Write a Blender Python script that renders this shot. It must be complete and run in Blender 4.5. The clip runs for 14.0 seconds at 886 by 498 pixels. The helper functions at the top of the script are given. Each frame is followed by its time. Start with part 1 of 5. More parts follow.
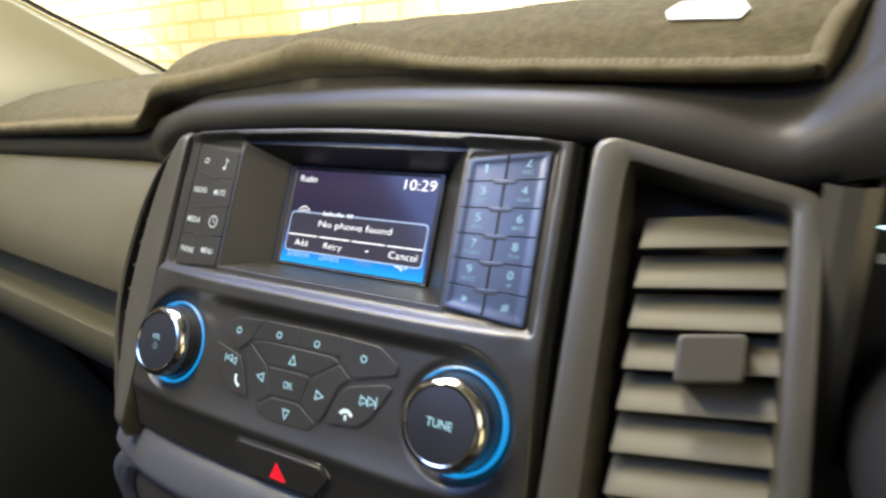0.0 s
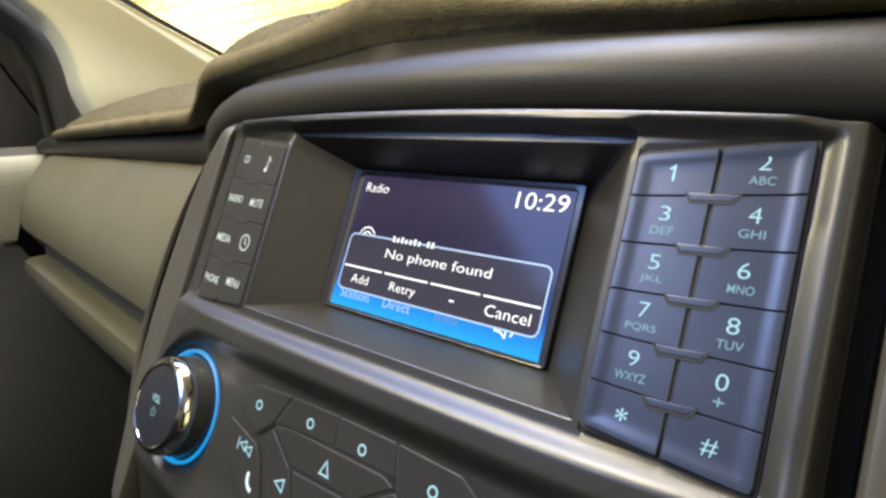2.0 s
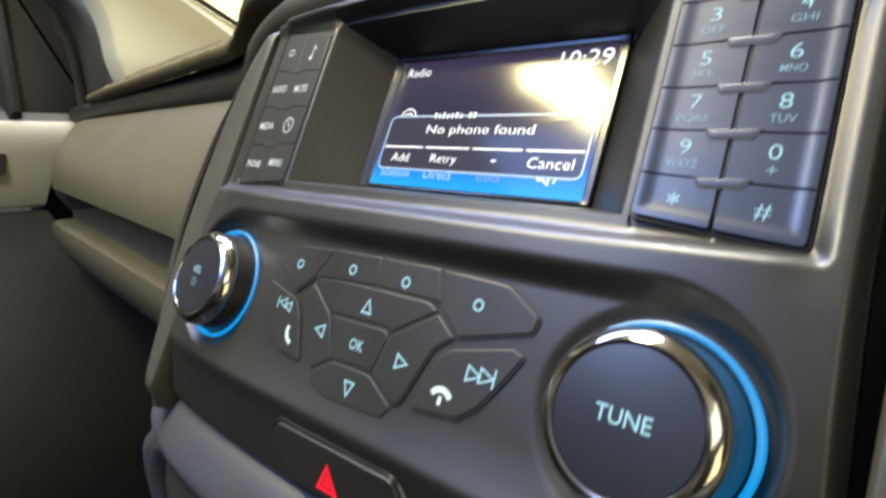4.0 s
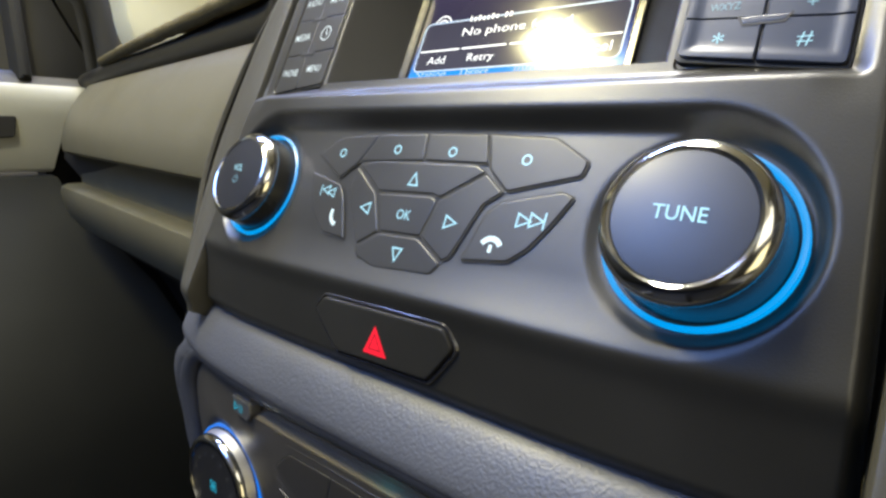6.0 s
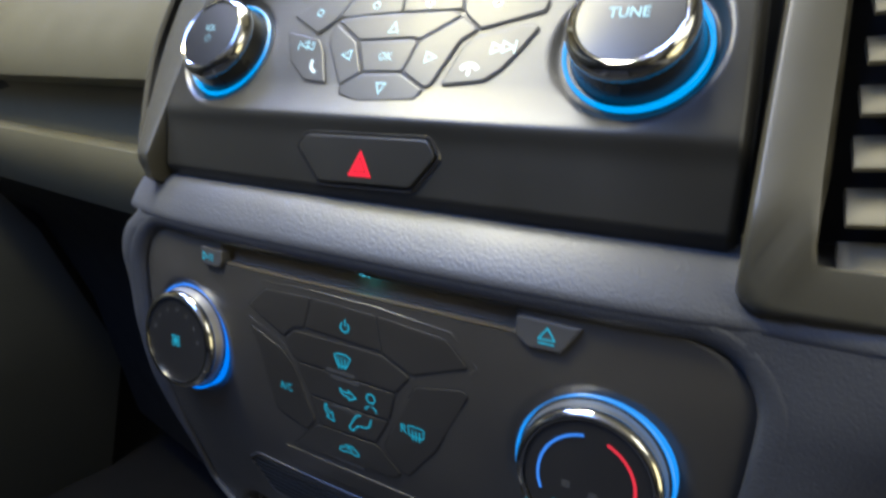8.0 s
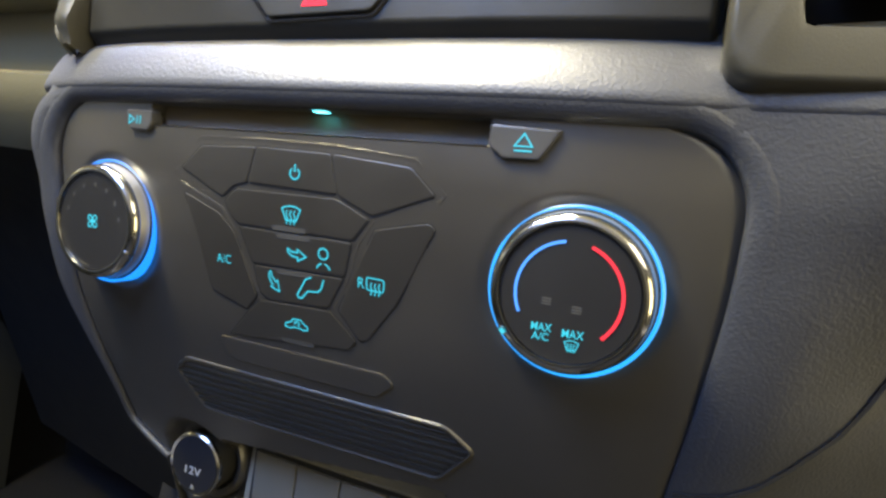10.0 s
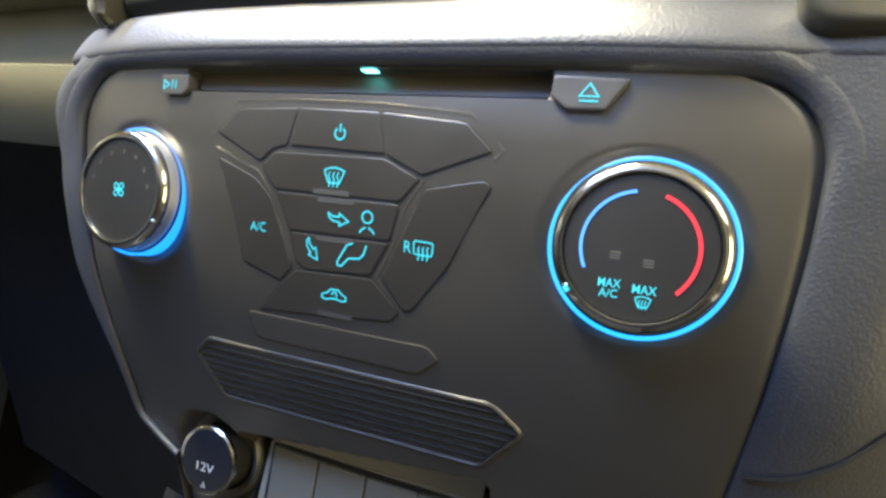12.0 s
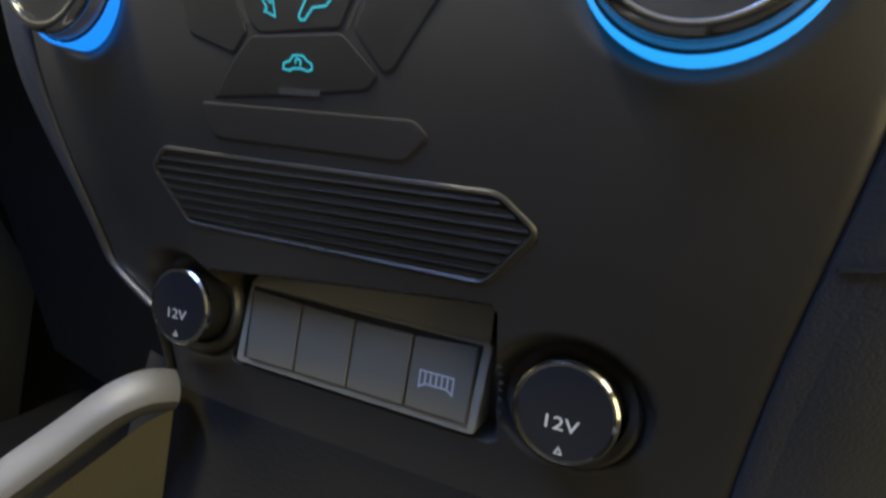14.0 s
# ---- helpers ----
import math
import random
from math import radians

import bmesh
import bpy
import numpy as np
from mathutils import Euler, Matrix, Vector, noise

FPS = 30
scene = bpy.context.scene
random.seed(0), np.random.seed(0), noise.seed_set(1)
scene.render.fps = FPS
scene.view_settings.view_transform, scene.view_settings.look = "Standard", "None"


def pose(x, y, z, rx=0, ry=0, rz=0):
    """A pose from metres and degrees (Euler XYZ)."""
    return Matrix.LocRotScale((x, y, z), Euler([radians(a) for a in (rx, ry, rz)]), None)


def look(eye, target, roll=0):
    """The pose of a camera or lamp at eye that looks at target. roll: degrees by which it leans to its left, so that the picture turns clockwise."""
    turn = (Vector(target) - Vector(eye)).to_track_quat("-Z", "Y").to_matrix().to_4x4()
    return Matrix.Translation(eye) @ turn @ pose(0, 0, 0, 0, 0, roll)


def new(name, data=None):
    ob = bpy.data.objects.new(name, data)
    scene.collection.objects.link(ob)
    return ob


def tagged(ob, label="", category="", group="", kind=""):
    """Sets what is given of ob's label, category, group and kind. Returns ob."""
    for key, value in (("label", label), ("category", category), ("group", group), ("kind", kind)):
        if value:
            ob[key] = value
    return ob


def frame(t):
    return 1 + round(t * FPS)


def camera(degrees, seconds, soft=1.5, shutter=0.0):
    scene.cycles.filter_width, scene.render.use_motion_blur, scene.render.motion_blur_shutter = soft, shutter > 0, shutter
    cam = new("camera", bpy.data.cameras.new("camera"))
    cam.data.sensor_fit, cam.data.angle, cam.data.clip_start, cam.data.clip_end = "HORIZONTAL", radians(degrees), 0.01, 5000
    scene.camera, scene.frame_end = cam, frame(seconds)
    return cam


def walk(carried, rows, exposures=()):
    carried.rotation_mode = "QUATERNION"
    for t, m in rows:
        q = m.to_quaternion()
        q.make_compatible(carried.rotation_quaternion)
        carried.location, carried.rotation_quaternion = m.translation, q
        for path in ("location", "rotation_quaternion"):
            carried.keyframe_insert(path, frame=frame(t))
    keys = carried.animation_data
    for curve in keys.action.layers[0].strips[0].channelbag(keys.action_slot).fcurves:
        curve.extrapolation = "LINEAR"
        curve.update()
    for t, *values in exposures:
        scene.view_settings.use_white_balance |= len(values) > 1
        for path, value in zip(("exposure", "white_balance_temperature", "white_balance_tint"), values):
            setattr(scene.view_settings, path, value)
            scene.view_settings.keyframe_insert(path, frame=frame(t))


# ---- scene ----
cam = camera(76.2, 14.0, soft=2.7, shutter=0.5)
PATH = [
    (0, (0.1826, -0.2365, 0.7199), (-0.2783, 0.6055, 0.4395), -1.45),
    (0.5, (0.1498, -0.1896, 0.7022), (-0.3783, 0.6198, 0.4452), -1.68),
    (1, (0.1311, -0.164, 0.6974), (-0.4425, 0.6161, 0.4475), -1.58),
    (1.5, (0.1194, -0.1488, 0.6972), (-0.4809, 0.6129, 0.4534), -1.32),
    (2, (0.1231, -0.1488, 0.6991), (-0.4884, 0.606, 0.4616), -1.02),
    (2.5, (0.1251, -0.1484, 0.6998), (-0.4982, 0.5994, 0.4713), -0.93),
    (3, (0.1255, -0.1528, 0.6925), (-0.5021, 0.5945, 0.4741), -0.59),
    (3.5, (0.1273, -0.1604, 0.67), (-0.5007, 0.5895, 0.4615), -0.05),
    (4, (0.1248, -0.1684, 0.6459), (-0.5057, 0.5813, 0.4449), 0.46),
    (4.2, (0.1228, -0.1724, 0.6363), (-0.5068, 0.5791, 0.4393), 0.59),
    (6.3, (0.1235, -0.1996, 0.6068), (-0.4933, 0.5616, 0.4069), 1.33),
    (6.5, (0.1248, -0.2068, 0.6074), (-0.4854, 0.5601, 0.4089), 1.55),
    (7, (0.1265, -0.2256, 0.6009), (-0.4588, 0.56, 0.4008), 2.13),
    (7.5, (0.1234, -0.2425, 0.5843), (-0.393, 0.5881, 0.3761), 2.93),
    (8, (0.1239, -0.2414, 0.5538), (-0.3338, 0.6253, 0.3556), 4.04),
    (8.5, (0.1195, -0.2403, 0.5342), (-0.2847, 0.653, 0.3376), 4.45),
    (9, (0.1202, -0.2304, 0.5069), (-0.2584, 0.6771, 0.3248), 4.68),
    (9.2, (0.1209, -0.2312, 0.497), (-0.2551, 0.68, 0.3285), 4.73),
    (11.3, (0.1033, -0.2467, 0.4727), (-0.2464, 0.688, 0.4091), 5.91),
    (11.5, (0.1012, -0.2463, 0.4684), (-0.2501, 0.6883, 0.412), 6.06),
    (12, (0.0997, -0.2378, 0.4549), (-0.2595, 0.6942, 0.4069), 6.26),
    (12.5, (0.0988, -0.2343, 0.4468), (-0.2724, 0.6931, 0.3998), 6.40),
    (13, (0.098, -0.2229, 0.4293), (-0.2918, 0.6962, 0.3704), 6.32),
    (13.5, (0.1, -0.2062, 0.4138), (-0.2965, 0.7068, 0.3182), 6.24),
    (14, (0.1007, -0.1959, 0.4045), (-0.3005, 0.7075, 0.253), 6.13),
]
walk(cam, [(t, look(eye, target, roll)) for t, eye, target, roll in PATH], [(0.0, 0.42, 6700, 10), (0.8, 0.38, 6900, 10), (3.0, 0.4, 6900, 10), (4.2, 0.4, 6600, 8), (6.5, 0.54, 6250, 8), (7.5, 0.52, 6000, 8), (8.2, 0.8, 6150, 7), (9.0, 1.3, 6700, 7), (11.3, 1.92, 7300, 3), (12.0, 2.1, 7300, 3), (12.6, 2.14, 7300, 3), (13.3, 1.74, 7200, 4), (14.0, 1.15, 7200, 5)])

# ---- light ----
world = bpy.data.worlds.new("garage_air")
scene.world = world
world.use_nodes = True
world.node_tree.nodes["Background"].inputs[0].default_value = (1.0, 0.86, 0.62, 1)
world.node_tree.nodes["Background"].inputs[1].default_value = 0.07


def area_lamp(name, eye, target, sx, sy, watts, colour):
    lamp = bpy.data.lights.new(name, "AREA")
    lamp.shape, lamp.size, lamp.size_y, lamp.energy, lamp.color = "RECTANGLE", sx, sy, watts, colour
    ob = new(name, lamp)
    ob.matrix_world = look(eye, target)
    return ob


area_lamp("dome_lamp", (-0.30, -0.36, 1.19), (-0.05, -0.1, 0.6), 0.16, 0.08, 7.0, (1.0, 0.87, 0.46))
area_lamp("garage_ceiling_lamp", (-0.4, 0.05, 2.4), (-0.05, -0.05, 0.6), 1.3, 0.3, 82.0, (1.0, 0.93, 0.8))
area_lamp("garage_tube_lamp", (-0.8, 0.5, 2.35), (-0.3, -0.05, 0.6), 2.4, 0.14, 100.0, (0.3, 0.43, 1.0))
# unseen blue fill inside the cabin, aimed up to tint the roof lining
area_lamp("cabin_blue_fill", (-0.4, -1.0, 0.84), (-0.4, -1.02, 1.6), 0.6, 0.5, 4.0, (0.26, 0.42, 1.0))
# unseen blue panel added under the roof, for blue sheen on the keys
area_lamp("roof_blue_fill", (-0.3, -0.70, 1.19), (-0.3, -0.699, 0.0), 0.44, 0.5, 7.5, (0.22, 0.4, 1.0))
area_lamp("driver_window_light", (0.86, -0.50, 1.08), (0.0, -0.05, 0.62), 0.6, 0.45, 2.2, (1.0, 0.92, 0.74))
area_lamp("open_door_light", (1.1, -0.3, 0.45), (0.1, -0.05, 0.40), 0.6, 0.5, 2.1, (1.0, 0.84, 0.46))


# ---- materials ----
def material(name, base, rough=0.5, metal=0.0, grain=0.0, grain_size=600.0, spots=0.15, coat=0.0, spec=0.5, wear=0.1):
    """A principled surface with mottled colour, uneven gloss and fine relief; grain_size in cells a metre."""
    m = bpy.data.materials.new(name)
    m.use_nodes = True
    n, l = m.node_tree.nodes, m.node_tree.links
    p = n["Principled BSDF"]
    p.inputs["Metallic"].default_value = metal
    p.inputs["Specular IOR Level"].default_value = spec
    p.inputs["Coat Weight"].default_value = coat
    p.inputs["Coat Roughness"].default_value = 0.08
    tc = n.new("ShaderNodeTexCoord")
    big = n.new("ShaderNodeTexNoise")
    big.inputs["Scale"].default_value, big.inputs["Detail"].default_value = 28.0, 6.0
    l.new(tc.outputs["Object"], big.inputs["Vector"])
    fine = n.new("ShaderNodeTexNoise")
    fine.inputs["Scale"].default_value, fine.inputs["Detail"].default_value = grain_size, 3.0
    l.new(tc.outputs["Object"], fine.inputs["Vector"])
    mix = n.new("ShaderNodeMix")
    mix.data_type = "RGBA"
    lo, hi = [c * (1 - spots) for c in base], [min(1.0, c * (1 + spots)) for c in base]
    mix.inputs[6].default_value, mix.inputs[7].default_value = (*lo, 1), (*hi, 1)
    l.new(big.outputs["Fac"], mix.inputs[0])
    l.new(mix.outputs[2], p.inputs["Base Color"])
    r = n.new("ShaderNodeMapRange")
    r.inputs[3].default_value, r.inputs[4].default_value = max(0.02, rough - wear), min(1.0, rough + wear)
    l.new(big.outputs["Fac"], r.inputs[0])
    l.new(r.outputs[0], p.inputs["Roughness"])
    if grain:
        b = n.new("ShaderNodeBump")
        b.inputs["Strength"].default_value, b.inputs["Distance"].default_value = grain, 0.0006
        l.new(fine.outputs["Fac"], b.inputs["Height"])
        l.new(b.outputs[0], p.inputs["Normal"])
    return m


def glow(name, colour, strength, base=(0.02, 0.02, 0.02)):
    m = bpy.data.materials.new(name)
    m.use_nodes = True
    p = m.node_tree.nodes["Principled BSDF"]
    p.inputs["Base Color"].default_value = (*base, 1)
    p.inputs["Emission Color"].default_value = (*colour, 1)
    p.inputs["Emission Strength"].default_value = strength
    p.inputs["Roughness"].default_value = 0.35
    return m


def leather_grain(name, base, rough, cells, depth, spots=0.12):
    """Soft-feel moulded plastic with a pebbled hide grain."""
    m = material(name, base, rough, spots=spots)
    n, l = m.node_tree.nodes, m.node_tree.links
    tc = n.new("ShaderNodeTexCoord")
    v = n.new("ShaderNodeTexVoronoi")
    v.feature = "SMOOTH_F1"
    v.inputs["Scale"].default_value = cells
    warp = n.new("ShaderNodeTexNoise")
    warp.inputs["Scale"].default_value = cells * 0.5
    add = n.new("ShaderNodeMixRGB")
    add.inputs[0].default_value = 0.002
    l.new(tc.outputs["Object"], warp.inputs["Vector"])
    l.new(tc.outputs["Object"], add.inputs[1])
    l.new(warp.outputs["Color"], add.inputs[2])
    l.new(add.outputs[0], v.inputs["Vector"])
    b = n.new("ShaderNodeBump")
    b.inputs["Strength"].default_value, b.inputs["Distance"].default_value = depth, 0.0008
    l.new(v.outputs["Distance"], b.inputs["Height"])
    l.new(b.outputs[0], n["Principled BSDF"].inputs["Normal"])
    return m


FASCIA = material("fascia_plastic", (0.0165, 0.016, 0.0138), 0.38, grain=0.12, grain_size=2500, spec=0.5)
HVAC = material("heater_panel_plastic", (0.034, 0.0315, 0.028), 0.38, grain=0.1, grain_size=2500, spec=0.75)
# blue in the base colour stands in for a blue reflection on the keys
KEY = material("key_plastic", (0.02, 0.027, 0.05), 0.3, grain=0.03, grain_size=3000, spec=0.65)
KEY_DARK = material("button_plastic", (0.018, 0.0176, 0.0158), 0.4, grain=0.06, grain_size=3000, spec=0.4)
# near-black of the joints, also put in for shade in open gaps and ducts
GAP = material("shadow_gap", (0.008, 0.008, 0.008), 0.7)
TRIM = leather_grain("grained_trim", (0.037, 0.039, 0.046), 0.48, 1050, 0.2)
TRIM.node_tree.nodes["Principled BSDF"].inputs["Specular IOR Level"].default_value = 0.6
HOOD = leather_grain("soft_dash_skin", (0.025, 0.024, 0.02), 0.42, 1600, 0.1)
HOOD.node_tree.nodes["Principled BSDF"].inputs["Specular IOR Level"].default_value = 0.12
VENTF = material("vent_frame_plastic", (0.036, 0.0335, 0.024), 0.42, grain=0.1, grain_size=2000, spec=0.6)
VENT = material("vent_plastic", (0.082, 0.075, 0.053), 0.5, grain=0.1, grain_size=2000)
GLOVE = leather_grain("glovebox_skin", (0.074, 0.068, 0.042), 0.5, 900, 0.16)
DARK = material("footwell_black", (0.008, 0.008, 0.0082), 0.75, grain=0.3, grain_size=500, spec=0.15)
CARPET = material("dash_mat_carpet", (0.066, 0.057, 0.029), 0.95, grain=0.9, grain_size=800, spots=0.5, spec=0.1)
HEM = material("dash_mat_hem", (0.085, 0.073, 0.04), 0.95, grain=0.9, grain_size=1100, spots=0.4, spec=0.1)
for pile in (CARPET, HEM):
    pile.node_tree.nodes["Noise Texture"].inputs["Scale"].default_value = 190.0
PILLAR = material("pillar_trim_grey", (0.54, 0.54, 0.42), 0.7, grain=0.2, grain_size=900, spots=0.06)
DOORP = material("door_panel_grey", (0.36, 0.355, 0.28), 0.36, grain=0.1, grain_size=900, spots=0.06)
RUBBER = material("window_seal_rubber", (0.012, 0.012, 0.012), 0.6)
CHROME = material("chrome", (0.5, 0.49, 0.46), 0.12, metal=1.0, spots=0.05, wear=0.05)
CHROME_DARK = material("satin_chrome", (0.48, 0.47, 0.45), 0.42, metal=1.0, spots=0.05, wear=0.05)
SILVER = material("satin_silver_trim", (0.075, 0.075, 0.077), 0.6, metal=0.3, grain=0.05)
CAP = material("cap_plastic", (0.011, 0.012, 0.016), 0.33, spots=0.1)
CYAN = glow("backlit_cyan", (0.02, 0.55, 0.78), 0.46)
CYAN_SOFT = glow("backlit_pale", (0.45, 0.85, 1.0), 0.75)
BLUE = glow("backlit_ring_blue", (0.0, 0.22, 1.0), 0.6)
SKY = glow("backlit_ring_azure", (0.0, 0.31, 0.78), 0.8)
WHITE = glow("display_white", (0.95, 0.97, 1.0), 1.3)
RED = glow("hazard_red", (0.9, 0.01, 0.03), 0.55, (0.4, 0.01, 0.02))
RED_ARC = glow("backlit_red", (1.0, 0.02, 0.05), 0.5)
ARC_BLUE = glow("backlit_arc_blue", (0.05, 0.28, 1.0), 0.6)
PRINT = material("printed_white", (0.38, 0.41, 0.43), 0.5)


# ---- building helpers ----
def thing(name, label, category, at=(0, 0, 0), kind="", group=""):
    ob = new(name)
    ob.location = at
    ob.empty_display_size = 0.01
    return tagged(ob, label, category, group, kind)


def link(name, verts, faces, mat, parent=None, label="", smooth=True, bevel=0.0):
    me = bpy.data.meshes.new(name)
    me.from_pydata([tuple(v) for v in verts], [], faces)
    me.materials.append(mat)
    me.validate()
    bm = bmesh.new()
    bm.from_mesh(me)
    bmesh.ops.recalc_face_normals(bm, faces=bm.faces)
    bm.to_mesh(me)
    bm.free()
    if smooth:
        me.polygons.foreach_set("use_smooth", [True] * len(me.polygons))
        me.set_sharp_from_angle(angle=radians(38))
    ob = new(name, me)
    if parent is not None:
        ob.parent = parent
        ob.matrix_parent_inverse = Matrix.Translation(parent_place(parent)).inverted()
    if label:
        ob["label"] = label
    return ob


def parent_place(ob):
    return ob.location if ob.parent is None else Vector((0, 0, 0))


TILT = radians(25)
EV = Vector((0, math.sin(TILT), math.cos(TILT)))
EN = Vector((0, -math.cos(TILT), math.sin(TILT)))
ORIGIN = Vector((0, -0.025, 0.65))


def bend(x):
    return 0.006 * min(abs(x) / 0.125, 1.06) ** 4


def on_a(u, v, w=0.0):
    """A place on the radio fascia: millimetres across, up along it and out of it."""
    p = ORIGIN + Vector((u / 1000, 0, 0)) + EV * (v / 1000) + EN * (w / 1000)
    p.y += bend(u / 1000)
    return p


HZ = [0.20, 0.25, 0.30, 0.33, 0.36, 0.39, 0.42, 0.45, 0.48, 0.50, 0.52]
HY = [-0.012, -0.018, -0.027, -0.036, -0.048, -0.0605, -0.0705, -0.0755, -0.0775, -0.0765, -0.0755]


def curve_at(x, xs, ys):
    """A smooth curve through the given places."""
    x = min(max(x, xs[0]), xs[-1])
    i = max(0, min(len(xs) - 2, int(np.searchsorted(xs, x)) - 1))
    slope = lambda k: (ys[min(k + 1, len(xs) - 1)] - ys[max(k - 1, 0)]) / (xs[min(k + 1, len(xs) - 1)] - xs[max(k - 1, 0)])
    h = xs[i + 1] - xs[i]
    t = (x - xs[i]) / h
    a, b = slope(i) * h, slope(i + 1) * h
    return ys[i] * (2 * t**3 - 3 * t * t + 1) + a * (t**3 - 2 * t * t + t) + ys[i + 1] * (3 * t * t - 2 * t**3) + b * (t**3 - t * t)


def on_h(x, z, w=0.0):
    """A place on the heater panel: millimetres across, height in millimetres, and out of it."""
    y = curve_at(z / 1000, HZ, HY) + 0.009 * min(abs(x) / 130, 1.4) ** 4 - w / 1000
    return Vector((x / 1000, y, z / 1000))


def on_z(x, z, w=0.0):
    """A place on the lower lip of the fascia, with the hazard switch."""
    d = (0.559 - z / 1000) / 0.032
    y = -0.0689 - 0.0023 * min(d, 1.0) + bend(x / 1000) * 1.4 - w / 1000
    return Vector((x / 1000, y, z / 1000))


def smooth(a, b, x):
    t = min(max((x - a) / (b - a), 0.0), 1.0)
    return t * t * (3 - 2 * t)


def inset(poly, d):
    """The outline moved inwards by d (outline counter-clockwise)."""
    n, out = len(poly), []
    for i in range(n):
        a, b, c = Vector(poly[i - 1]), Vector(poly[i]), Vector(poly[(i + 1) % n])
        e, f = (b - a).normalized(), (c - b).normalized()
        p, q = Vector((-e.y, e.x)), Vector((-f.y, f.x))
        m = p + q
        k = max(m.dot(p), 0.45)
        out.append(tuple(b + m * (d / k)))
    return out


def rounded(poly, r, steps=4):
    """The outline with its corners rounded by about r."""
    n, out = len(poly), []
    for i in range(n):
        a, b, c = Vector(poly[i - 1]), Vector(poly[i]), Vector(poly[(i + 1) % n])
        ra = min(r, (a - b).length * 0.45)
        rc = min(r, (c - b).length * 0.45)
        p, q = b + (a - b).normalized() * ra, b + (c - b).normalized() * rc
        for k in range(steps + 1):
            t = k / steps
            out.append(tuple(p * (1 - t) ** 2 + b * 2 * t * (1 - t) + q * t * t))
    return out


def ccw(poly):
    area = sum(poly[i - 1][0] * poly[i][1] - poly[i][0] * poly[i - 1][1] for i in range(len(poly)))
    return list(poly) if area > 0 else list(poly)[::-1]


def pad(name, poly, on, w0, w1, edge, mat, parent, label="", r=1.0, crown=0.0):
    """A raised pad with a rounded rim over an outline on one of the panels; millimetres."""
    poly = ccw(rounded(ccw(poly), r))
    rings = [(0.0, w0), (0.0, w1 - edge), (edge * 0.3, w1 - edge * 0.3), (edge, w1), (edge + 0.3, w1)]
    verts, faces, n = [], [], len(poly)
    for d, w in rings:
        verts += [on(u, v, w) for u, v in (inset(poly, d) if d else poly)]
    for k in range(len(rings) - 1):
        for i in range(n):
            j = (i + 1) % n
            faces.append((k * n + i, k * n + j, (k + 1) * n + j, (k + 1) * n + i))
    cu, cv = sum(p[0] for p in poly) / n, sum(p[1] for p in poly) / n
    mid = inset(poly, edge + 0.3)
    half = [((u + cu) / 2, (v + cv) / 2) for u, v in mid]
    base = len(verts)
    verts += [on(u, v, w1 + crown * 0.7) for u, v in half]
    for i in range(n):
        j = (i + 1) % n
        faces.append((4 * n + i, 4 * n + j, base + j, base + i))
    verts.append(on(cu, cv, w1 + crown))
    faces += [(base + i, base + (i + 1) % n, len(verts) - 1) for i in range(n)]
    return link(name, verts, faces, mat, parent, label)


def seam_line(poly, on, w, parent, wide=0.7, r=1.1):
    """The dark joint round a button."""
    poly = ccw(rounded(ccw(poly), r))
    stroke("joint", [poly + [poly[0]]], on, w, wide, GAP, parent)


def frame_loop(name, poly, on, rings, mat, parent, label="", r=1.0):
    """A raised band round an outline: rings of (inset, height); millimetres."""
    poly = ccw(rounded(ccw(poly), r))
    n = len(poly)
    verts = [on(u, v, w) for d, w in rings for u, v in (inset(poly, d) if d else poly)]
    faces = [(k * n + i, k * n + (i + 1) % n, (k + 1) * n + (i + 1) % n, (k + 1) * n + i) for k in range(len(rings) - 1) for i in range(n)]
    return link(name, verts, faces, mat, parent, label)


def lathe(name, rings, m, mat, parent, label="", steps=64, start=0.0, end=360.0):
    """Rings of (radius, height) in metres turned round the z axis of the pose m."""
    whole = end - start >= 360
    n = steps if whole else steps + 1
    verts = []
    for r, h in rings:
        for i in range(n):
            a = radians(start + (end - start) * i / steps)
            verts.append(m @ Vector((r * math.cos(a), r * math.sin(a), h)))
    faces = []
    for k in range(len(rings) - 1):
        for i in range(steps):
            j = (i + 1) % n
            faces.append((k * n + i, k * n + j, (k + 1) * n + j, (k + 1) * n + i))
    return link(name, verts, faces, mat, parent, label)


def disc(name, radius, h, m, mat, parent, label="", crown=0.0):
    return lathe(name, [(radius, h - 0.0004), (radius * 0.985, h), (radius * 0.6, h + crown * 0.8), (0.0001, h + crown)], m, mat, parent, label)


def sweep(name, path, section, mat, parent=None, label="", closed=False, ups=None):
    """A closed section, (side, up) pairs, carried along a path of places."""
    path = [Vector(p) for p in path]
    verts, faces, k = [], [], len(section)
    for i, p in enumerate(path):
        a, b = path[i - 1] if i or closed else p, path[(i + 1) % len(path)] if i < len(path) - 1 or closed else p
        d = (b - a).normalized()
        up = Vector(ups[i]) if ups else Vector((0, 0, 1))
        side = d.cross(up).normalized()
        top = side.cross(d).normalized()
        verts += [p + side * s + top * t for s, t in section]
    rows = len(path) if closed else len(path) - 1
    for i in range(rows):
        j = (i + 1) % len(path)
        faces += [(i * k + a, i * k + (a + 1) % k, j * k + (a + 1) % k, j * k + a) for a in range(k)]
    if not closed:
        faces += [tuple(range(k)), tuple(range((len(path) - 1) * k, len(path) * k))]
    return link(name, verts, faces, mat, parent, label)


